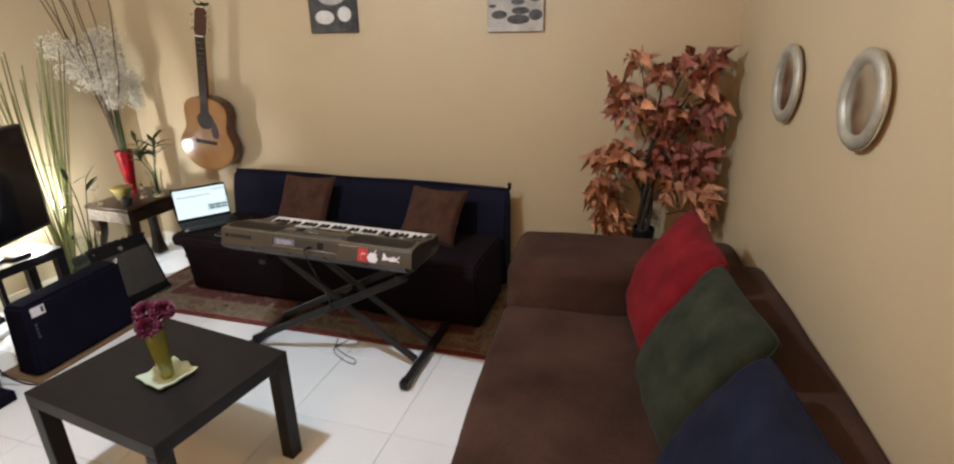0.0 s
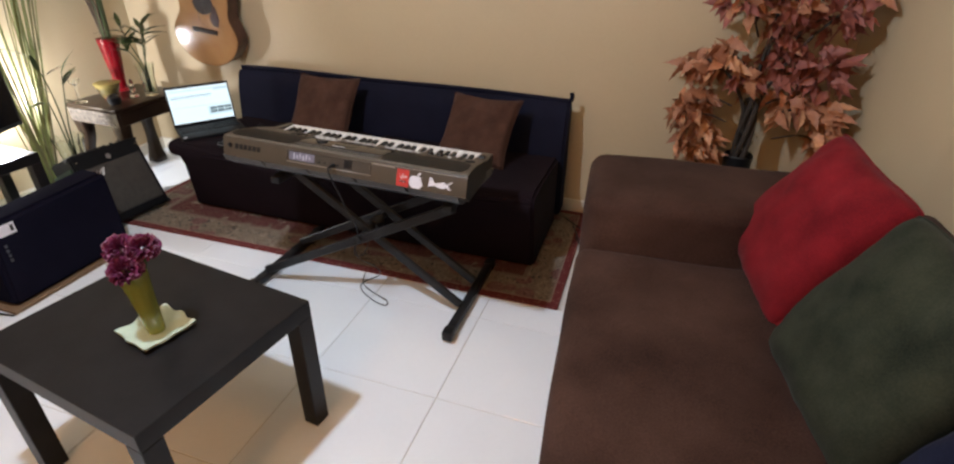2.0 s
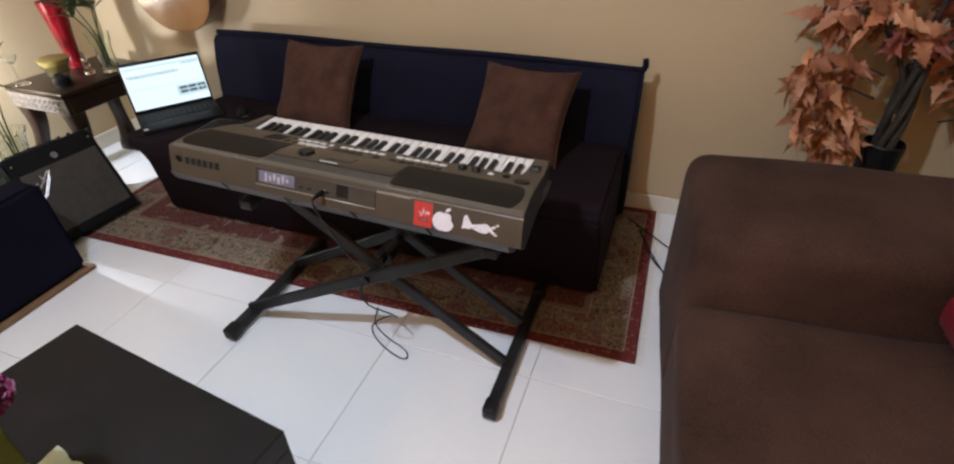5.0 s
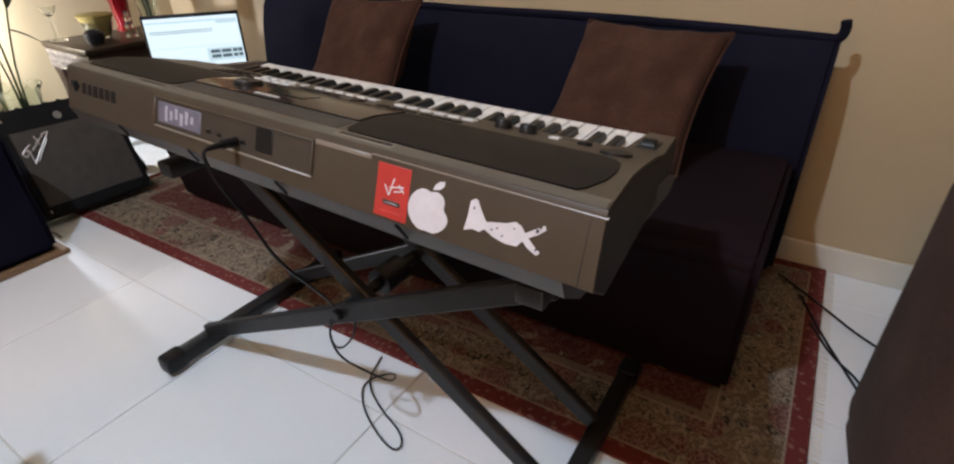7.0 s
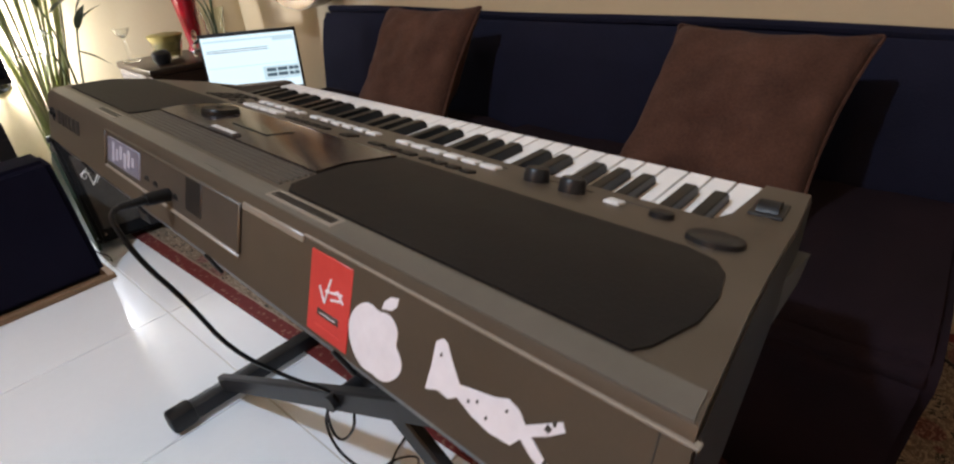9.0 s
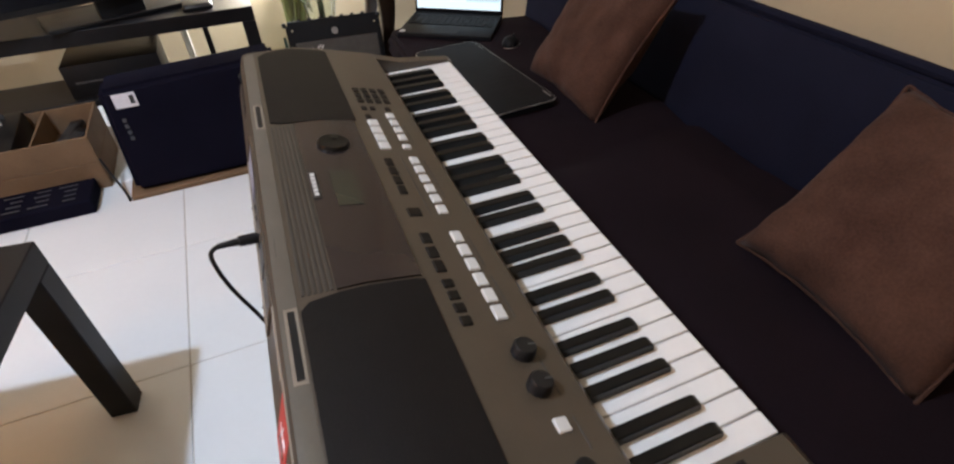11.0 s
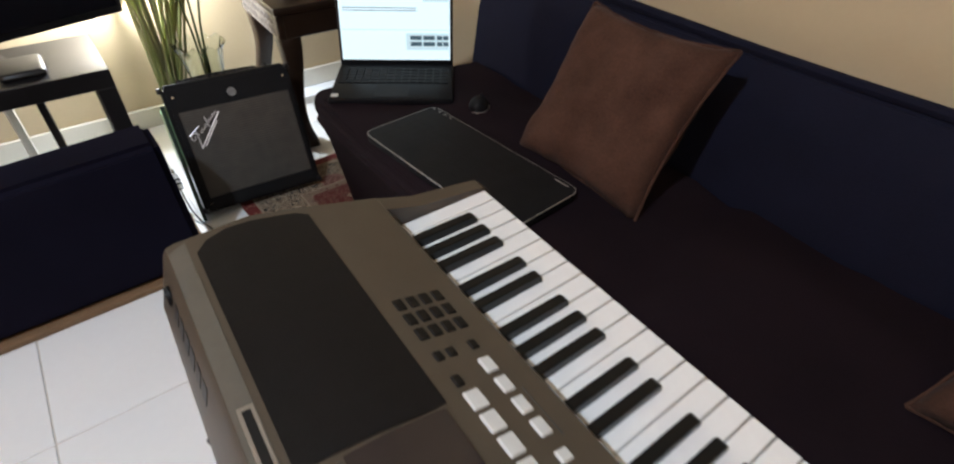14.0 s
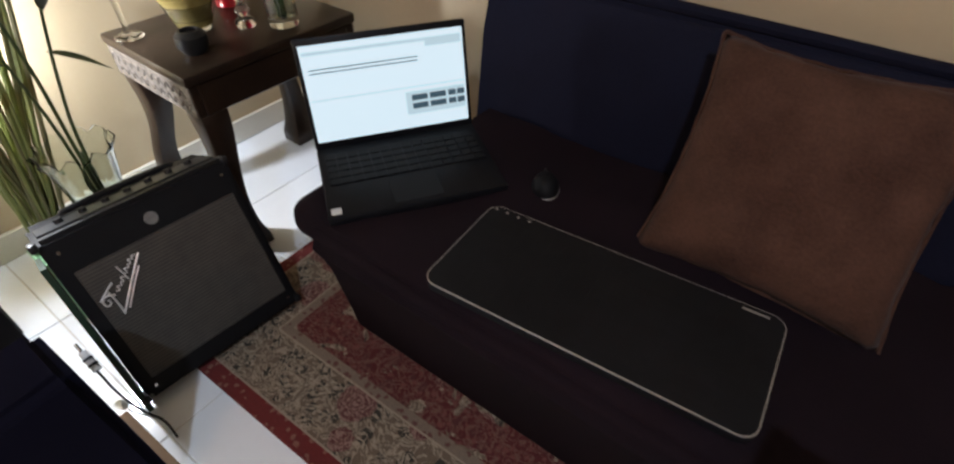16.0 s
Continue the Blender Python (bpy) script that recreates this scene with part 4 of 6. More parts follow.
# ---- computer mouse by the laptop ----
M_CLEAR = glass("clear_glass", (0.95, 0.97, 0.97))
mouse = thing("computer_mouse", "small black rounded mouse with a silver base rim on the seat", "mouse", pose(-2.146, 2.640, 0.3965, 0, 0, 35) @ Matrix.Scale(0.78, 4))
bm = bm_new()
bmesh.ops.create_uvsphere(bm, u_segments=28, v_segments=14, radius=1.0)
for v in bm.verts:
    v.co = Vector((0.031 * v.co.x * (1 - 0.08 * v.co.y), 0.043 * v.co.y, 0.006 + 0.032 * max(v.co.z, -0.15) * (1 - 0.18 * v.co.y)))
body = part("shell", bm, M_SLATE, mouse, smooth=60)
bm = bm_new()
block(bm, -0.0028, 0.0028, 0.014, 0.028, 0.028, 0.0385, 0.002)
part("wheel", bm, M_STEEL, body)
bm = bm_new()
lathe(bm, [(0.92, 0.0), (1.0, 0.0), (1.02, 0.0012), (1.0, 0.0026), (0.92, 0.0026)], 32)
for v in bm.verts:
    v.co = Vector((0.0325 * v.co.x, 0.0445 * v.co.y, v.co.z))
part("base_rim", bm, M_RIM, mouse, "thin silver base rim", 60)


# ---- amplifier ----
M_TOLEX = material("black_textured_vinyl", (0.0032, 0.0032, 0.0042), (0.0065, 0.0065, 0.0078), 40, 0.6, bump=0.5, grain=500, fine=0.6, spec=0.18)


def grille_cloth():
    m = material("silver_grille_cloth", (0.050, 0.044, 0.037), (0.078, 0.069, 0.058), 30, 0.7, bump=0.3)
    nt = m.node_tree
    b = nt.nodes["Principled BSDF"]
    tc = nt.nodes.new("ShaderNodeTexCoord")
    wave = nt.nodes.new("ShaderNodeTexWave")
    wave.bands_direction = "Z"
    wave.inputs["Scale"].default_value, wave.inputs["Distortion"].default_value = 48, 0.4
    nt.links.new(tc.outputs["Object"], wave.inputs["Vector"])
    mul = nt.nodes.new("ShaderNodeMix")
    mul.data_type, mul.blend_type = "RGBA", "MULTIPLY"
    mul.inputs[0].default_value = 0.55
    old = b.inputs["Base Color"].links[0].from_socket
    nt.links.new(old, mul.inputs[6])
    nt.links.new(wave.outputs["Color"], mul.inputs[7])
    nt.links.new(mul.outputs[2], b.inputs["Base Color"])
    return m


M_PEWTERDARK = material("dull_silver", (0.22, 0.22, 0.22), (0.34, 0.34, 0.33), 60, 0.4, metal=0.5, bump=0.1)
M_NICKEL = material("bright_nickel", (0.55, 0.54, 0.52), (0.72, 0.71, 0.69), 40, 0.35, metal=0.4, bump=0.0)


def amplifier():
    a = thing("guitar_amplifier", "small black combo guitar amplifier with silver grille, tilted back", "amplifier", frame_pose((-2.615, 2.195, 0.034), (0.085, 0.99, 0), (-0.37, 0.0, 0.928)))
    w, h, d = 0.172, 0.362, 0.19
    bm = bm_new()
    prism(bm, [(0, 0), (0.034, 0), (d, 0.098), (d, h), (0, h)], -w, w)
    bmesh.ops.bevel(bm, geom=bm.edges[:], offset=0.009, segments=2, affect="EDGES")
    part("cabinet", bm, M_TOLEX, a)
    bm = bm_new()
    block(bm, -w + 0.023, w - 0.019, -0.003, 0.006, 0.042, h - 0.072, 0.002, 1)
    part("grille", bm, grille_cloth(), a, "grey-brown woven grille cloth")
    bm = bm_new()
    block(bm, -w + 0.01, w - 0.01, 0.03, 0.10, h - 0.004, h + 0.004, 0.002, 1)
    panel = part("control_panel", bm, M_BLACK, a)
    for k in range(7):
        bm = bm_new()
        rod(bm, (-0.12 + 0.040 * k, 0.065, h), (-0.12 + 0.040 * k, 0.065, h + 0.012), 0.008, 0.007)
        part("knob", bm, M_BLACK, panel)
    bm = bm_new()
    sweep(bm, [(-0.11, 0.15, h), (-0.10, 0.15, h + 0.005), (0.0, 0.15, h + 0.007), (0.10, 0.15, h + 0.005), (0.11, 0.15, h)], 0.007)
    part("handle", bm, M_BLACK, a)
    for sx in (-1, 1):
        for z in (0.025, h - 0.03):
            bm = bm_new()
            rod(bm, (sx * (w - 0.022), -0.002, z), (sx * (w - 0.022), 0.004, z), 0.0036)
            part("screw", bm, M_CHROME, a)
        for z in (0.008, h - 0.008):
            bm = bm_new()
            block(bm, sx * w - 0.010, sx * w + 0.004, -0.0015, 0.03, z - 0.0085, z + 0.0085, 0.004)
            part("corner_cap", bm, M_BLACK, a)
    bm = bm_new()
    run = Vector((0.74, 0, 0.67))
    rise = Vector((-0.67, 0, 0.74))
    foot = Vector((-0.122, -0.007, 0.196))
    stroke = lambda r, *pts: sweep(bm, [foot + 0.82 * (run * x + rise * y) for x, y in pts], 0.72 * r, 6)
    stroke(0.0026, (0.026, 0.020), (0.020, 0.038), (0.004, 0.040), (-0.004, 0.026), (0.006, 0.020), (0.012, 0.030))
    stroke(0.0024, (0.004, 0.042), (0.030, 0.040), (0.050, 0.036))
    stroke(0.0030, (-0.006, -0.010), (0.050, -0.001), (0.128, 0.010))
    stroke(0.0026, (0.004, -0.016), (0.050, -0.008), (0.100, -0.001))
    stroke(0.0030, (-0.010, -0.012), (0.012, 0.012), (0.028, 0.036))
    stroke(0.0020, *[(0.034 + 0.0052 * k, 0.018 + (0.009 if k % 4 == 2 else 0.0045) * (-1) ** k) for k in range(18)])
    stroke(0.0022, (0.066, 0.008), (0.076, 0.022), (0.086, 0.040))
    part("emblem", bm, M_NICKEL, a, "silver curly metal swash")
    bm = bm_new()
    lathe(bm, [(0.008, -0.001), (0.012, -0.001), (0.012, 0.002), (0.008, 0.002)], 18)
    block(bm, -0.002, 0.002, -0.012, 0.012, -0.001, 0.002)
    part("badge", bm, M_PEWTERDARK, a, "small dull silver badge", at=pose(0, -0.001, h - 0.045, 90))
    for sx in (-1, 1):
        bm = bm_new()
        bar(bm, (sx * (w + 0.006), d * 0.4, 0.16), (sx * (w + 0.006), d * 0.9, 0.094), 0.018, 0.006, up=(1, 0, 0))
        part("tilt_leg", bm, M_CHROME, a)
    return a


amp = amplifier()
bm = bm_new()
prism(bm, [(0.004, -0.02), (0.034, -0.02), (0.20, 0.040), (0.19, 0.30), (0.012, 0.315)], -0.012, -0.002)
single("green_folder", bm, material("green_card", (0.004, 0.020, 0.008), (0.007, 0.030, 0.011), 20, 0.5), "green card folder standing against the amplifier's side", "folder", at=amp.matrix_basis @ pose(-0.1745, 0, 0))

jack_lead = thing("jack_lead", "white-sleeved jack plug with black rings on a thin cable", "cable")
bm = bm_new()
sweep(bm, [(-2.752, 1.992, 0.068), (-2.70, 1.992, 0.03), (-2.64, 2.005, 0.004), (-2.60, 2.02, 0.004), (-2.545, 2.015, 0.004)], 0.0025, 6)
part("cord", bm, M_BLACK, jack_lead)
bm = bm_new()
rod(bm, (-2.752, 1.994, 0.066), (-2.790, 1.994, 0.094), 0.0085, 0.0075)
sleeve = part("sleeve", bm, M_WBTN, jack_lead, "white plastic plug sleeve")
for k in (0.25, 0.55):
    bm = bm_new()
    a = Vector((-2.752, 1.994, 0.066)).lerp(Vector((-2.790, 1.994, 0.094)), k)
    rod(bm, a, a + Vector((-0.0045, 0, 0.0033)), 0.0092)
    part("ring", bm, M_BLACK, sleeve)
bm = bm_new()
rod(bm, (-2.789, 1.994, 0.0933), (-2.806, 1.994, 0.106), 0.0032)
part("tip", bm, M_CHROME, jack_lead)

# ---- dark box with a label ----
M_NAVYBOX = material("dark_navy_card", (0.0046, 0.0044, 0.0102), (0.0080, 0.0075, 0.0160), 5, 0.9, bump=0.1, spec=0.04)
M_CARD = material("brown_cardboard", (0.15, 0.09, 0.048), (0.21, 0.13, 0.07), 12, 0.85, bump=0.2)
boxm = thing("storage_box", "dark navy box with a white label on a thin board", "box", pose(-2.438, 1.700, 0, 0, 0, 1))
bm = bm_new()
prism(bm, [(-0.265, 0.018), (0.275, 0.018), (0.262, 0.384), (-0.245, 0.364)], -0.13, 0.0)
bmesh.ops.bevel(bm, geom=bm.edges[:], offset=0.016, segments=3, affect="EDGES")
part("body", bm, M_NAVYBOX, boxm)
bm = bm_new()
block(bm, -0.002, 0.0015, -0.214, -0.152, 0.304, 0.348, 0.0005, 1)
lab = part("label", bm, M_STICKW, boxm, "white shipping label")
bm = bm_new()
block(bm, 0.0, 0.002, -0.170, -0.158, 0.314, 0.340)
part("label_print", bm, M_PRINT, lab)
for k in range(4):
    bm = bm_new()
    block(bm, -0.001, 0.0012, -0.213, -0.203, 0.200 + 0.020 * k, 0.212 + 0.020 * k)
    part("print_bar", bm, M_KBLOW, boxm, "pale grey bar in place of lettering")
board = thing("wooden_board", "thin brown wooden board lying on the floor tiles", "board", pose(-2.422, 1.705, 0, 0, 0, 1))
bm = bm_new()
block(bm, -0.24, 0.0, -0.290, 0.285, 0.001, 0.0165, 0.002, 1)
part("plank", bm, M_CARD, board)

# ---- cardboard tray with remote controls, and a flat carton before it ----
tray = thing("cardboard_tray", "open brown cardboard tray holding remotes and black gadgets", "box", pose(-2.682, 1.063, 0, 0, 0, 0))
bm = bm_new()
block(bm, -0.137, 0.137, -0.28, 0.285, 0.0, 0.10, 0.003, 1)
part("bottom", bm, M_CARD, tray)
for a in ((-0.137, -0.130, -0.28, 0.285), (0.130, 0.137, -0.28, 0.285), (-0.130, 0.130, -0.28, -0.273), (-0.130, 0.130, 0.278, 0.285), (-0.130, 0.130, 0.125, 0.132)):
    bm = bm_new()
    block(bm, *a, 0.10, 0.19, 0.001, 1)
    part("side", bm, M_CARD, tray)


def remote_control(at):
    r = thing("remote_control", "long black remote control lying in the tray", "remote", at, "remotes in the tray")
    bm = bm_new()
    block(bm, -0.022, 0.022, -0.085, 0.085, 0, 0.02, 0.006)
    part("case", bm, M_BLACK, r)
    bm = bm_new()
    for i in range(3):
        for j in range(8):
            block(bm, -0.016 + 0.011 * i, -0.008 + 0.011 * i, -0.07 + 0.016 * j, -0.062 + 0.016 * j, 0.019, 0.0215)
    tagged(part("buttons", bm, M_KBLOW, r), kind="stuff")
    return r


remote = remote_control(pose(-2.645, 1.275, 0.125, 0, 12, 70))
copy_thing(remote, pose(-2.715, 1.262, 0.125, 0, -6, 80))
gadget = thing("black_mixer", "black device with small knobs resting in the tray", "device", pose(-2.682, 0.973, 0.112, 0, 5, 0))
bm = bm_new()
block(bm, -0.124, 0.124, -0.17, 0.17, 0, 0.09, 0.008)
part("case", bm, M_BLACK, gadget)
for i in range(5):
    for j in range(6):
        bm = bm_new()
        rod(bm, (-0.09 + 0.045 * i, -0.13 + 0.05 * j, 0.088), (-0.09 + 0.045 * i, -0.13 + 0.05 * j, 0.104), 0.006, 0.005, 10)
        part("knob", bm, M_KBLOW if (i + j) % 3 else M_WBTN, gadget)
carton = thing("flat_carton", "flat dark blue printed carton lying on the floor", "box", pose(-2.472, 1.068, 0, 0, 0, 0))
bm = bm_new()
block(bm, -0.068, 0.072, -0.33, 0.245, 0.0, 0.05, 0.004, 1)
part("body", bm, M_NAVYBOX, carton)
for i in range(6):
    for j in range(4):
        bm = bm_new()
        x0, y0 = -0.045 + 0.028 * j, 0.20 - 0.075 * i
        block(bm, x0, x0 + 0.006, y0 - random.uniform(0.03, 0.055), y0, 0.049, 0.0508)
        part("print_bar", bm, M_KBLOW, carton, "pale grey bar in place of lettering")

cable("black cable from the tray to the wooden board", [(-2.542, 1.351, 0.11), (-2.52, 1.368, 0.05), (-2.47, 1.395, 0.008), (-2.418, 1.408, 0.006)], 0.004)

# ---- television and its stand ----
M_SCREENOFF = material("dark_screen", (0.006, 0.006, 0.008), (0.008, 0.008, 0.011), 3, 0.12, bump=0.0)
tvs = thing("tv_stand", "black-brown television bench with an open shelf", "stand")
bm = bm_new()
block(bm, -3.10, -2.80, 0.70, 1.945, 0.385, 0.434, 0.002, 1)
part("top", bm, M_BLACKWOOD, tvs)
bm = bm_new()
block(bm, -3.08, -2.83, 0.76, 1.60, 0.165, 0.19, 0.002, 1)
part("shelf", bm, M_BLACKWOOD, tvs)
for x0 in (-3.10, -2.845):
    for y0 in (0.70, 1.90):
        bm = bm_new()
        block(bm, x0, x0 + 0.045, y0, y0 + 0.045, 0.0, 0.385, 0.002, 1)
        part("leg", bm, M_BLACKWOOD, tvs)
for y0 in (1.56, 1.75):
    bm = bm_new()
    block(bm, -3.095, -3.06, y0, y0 + 0.02, 0.0, 0.385, 0.002, 1)
    part("rear_upright", bm, M_BLACKWOOD, tvs)
tv = thing("television", "flat black television standing switched off on its bench", "television", pose(-2.845, 1.548, 0.004, 0, 0, 18))
bm = bm_new()
block(bm, -0.0175, 0.0175, -0.5175, 0.5175, 0.505, 1.065, 0.006)
part("housing", bm, M_BLACK, tv)
bm = bm_new()
block(bm, 0.0165, 0.02, -0.503, 0.503, 0.525, 1.052, 0.001, 1)
part("screen", bm, M_SCREENOFF, tv)
bm = bm_new()
block(bm, -0.06, -0.01, -0.07, 0.07, 0.445, 0.56, 0.004)
part("neck", bm, M_BLACK, tv)
bm = bm_new()
block(bm, -0.20, 0.0, -0.23, 0.23, 0.431, 0.446, 0.005)
part("foot", bm, M_BLACK, tv)
player = thing("media_player", "flat black media player on the bench's shelf", "device", pose(-3.02, 1.48, 0.191))
bm = bm_new()
block(bm, -0.055, 0.155, -0.20, 0.11, 0.0, 0.115, 0.004)
part("case", bm, M_BLACK, player)
bm = bm_new()
block(bm, 0.154, 0.157, -0.17, 0.02, 0.05, 0.056)
part("tray_slot", bm, M_KBLOW, player)
bm = bm_new()
block(bm, -2.97, -2.84, 1.72, 1.82, 0.4305, 0.452, 0.012, 3)
single("computer_mouse", bm, M_BLACK, "small black mouse on the television bench", "mouse")
bm = bm_new()
block(bm, -3.20, -3.185, 1.66, 1.685, 0.003, 0.30, 0.003, 1)
single("white_batten", bm, M_SKIRT, "narrow white upright batten behind the bench", "batten")
cable("black cable lying on the floor behind the bench", [(-3.25, 1.95, 0.004), (-3.2, 1.82, 0.004), (-3.16, 1.62, 0.004), (-3.12, 1.5, 0.004)])
# the lamp behind the television
back = thing("globe_lamp", "small lit globe lamp on a wall bracket behind the television", "lamp", pose(-3.22, 2.05, 0.45))
bm = bm_new()
rod(bm, (-0.12, 0, 0.025), (-0.108, 0, 0.025), 0.04, sides=20)
rod(bm, (-0.11, 0, 0.025), (-0.005, 0, 0.025), 0.008)
lathe(bm, [(0.0, 0.015), (0.016, 0.018), (0.018, 0.045), (0.0, 0.046)], 16)
part("bracket", bm, M_BLACK, back)
bm = bm_new()
lathe(bm, [(0.0, 0.045), (0.014, 0.045), (0.03, 0.07), (0.032, 0.085), (0.022, 0.107), (0.0, 0.114)], 20)
part("globe", bm, M_BULB, back, "lit white glass globe")


# ---- carved side table ----
M_CARVING = material("grey_brown_carved_wood", (0.055, 0.044, 0.034), (0.16, 0.132, 0.105), 60, 0.7, bump=0.3, grain=160)


def side_table():
    t = thing("side_table", "dark carved wooden side table with curved legs", "table", pose(-3.040, 2.645, 0, 0, 0, -2))
    w, d, h = 0.185, 0.228, 0.485
    bm = bm_new()
    block(bm, -w, w, -d, d, h - 0.025, h, 0.006)
    part("tabletop", bm, M_DARKWOOD, t)
    for name, a in (("apron_front", (w - 0.024, w - 0.006, -d + 0.026, d - 0.026)), ("apron_back", (-w + 0.006, -w + 0.024, -d + 0.026, d - 0.026)), ("apron_side", (-w + 0.006, w - 0.006, -d + 0.006, -d + 0.026)), ("apron_side", (-w + 0.006, w - 0.006, d - 0.026, d - 0.006))):
        bm = bm_new()
        block(bm, *a, h - 0.10, h - 0.025, 0.003, 1)
        apron = part(name, bm, M_DARKWOOD, t)
        if name == "apron_side":
            y = a[2] if a[2] < 0 else a[3]
            bm = bm_new()
            block(bm, a[0], a[1], y - 0.002, y + 0.002, h - 0.096, h - 0.027, 0.001, 1)
            for k in range(22):
                for row, z in enumerate((h - 0.048, h - 0.075)):
                    x = a[0] + 0.012 + (a[1] - a[0] - 0.024) * (k + 0.5 * (row % 2)) / 22
                    lean = 0.006 * (-1) ** (k + row)
                    bar(bm, (x - lean, y, z - 0.010), (x + lean, y, z + 0.010), 0.0052, 0.0085, up=(0, 1, 0), bevel=0.0018)
            for z in (h - 0.034, h - 0.0615, h - 0.089):
                rod(bm, (a[0] + 0.003, y, z), (a[1] - 0.003, y, z), 0.0034, sides=6)
            part("carving", bm, M_CARVING, apron, "grey-brown carved relief, lighter than the table")
    for sx in (-1, 1):
        for sy in (-1, 1):
            bm = bm_new()
            rows = []
            for k in range(13):
                z = (h - 0.098) * (1 - k / 12)
                s = k / 12
                out = 0.016 * math.sin(math.pi * s) - 0.012 * math.sin(math.pi * 2 * s) + 0.012 * max(0, s - 0.85) / 0.15
                r = 0.033 - 0.010 * math.sin(math.pi * min(1, s * 1.05)) ** 1.5 + (0.006 if s > 0.9 else 0)
                cx, cy = sx * (w - 0.041 + out), sy * (d - 0.041 + out)
                rows.append([bm.verts.new((cx + r * a, cy + r * b2, z)) for a, b2 in ((1, 1), (-1, 1), (-1, -1), (1, -1))])
            for a, b2 in zip(rows, rows[1:]):
                for i in range(4):
                    bm.faces.new((a[i], a[(i + 1) % 4], b2[(i + 1) % 4], b2[i]))
            bm.faces.new(rows[0])
            bm.faces.new(rows[-1][::-1])
            bmesh.ops.bevel(bm, geom=[e for e in bm.edges], offset=0.003, segments=1, affect="EDGES")
            part("leg", bm, M_DARKWOOD, t, smooth=50)
    return t


side_table()


# ---- guitar ----
M_SPRUCE = material("amber_spruce", (0.27, 0.135, 0.052), (0.36, 0.19, 0.078), 6, 0.12, bump=0.16, grain=16)
M_MAHOG = material("red_brown_mahogany", (0.05, 0.018, 0.012), (0.085, 0.032, 0.02), 8, 0.2, bump=0.05)
M_EBONY = material("dark_fretboard", (0.016, 0.010, 0.008), (0.026, 0.016, 0.012), 20, 0.5, bump=0.1, spec=0.2)


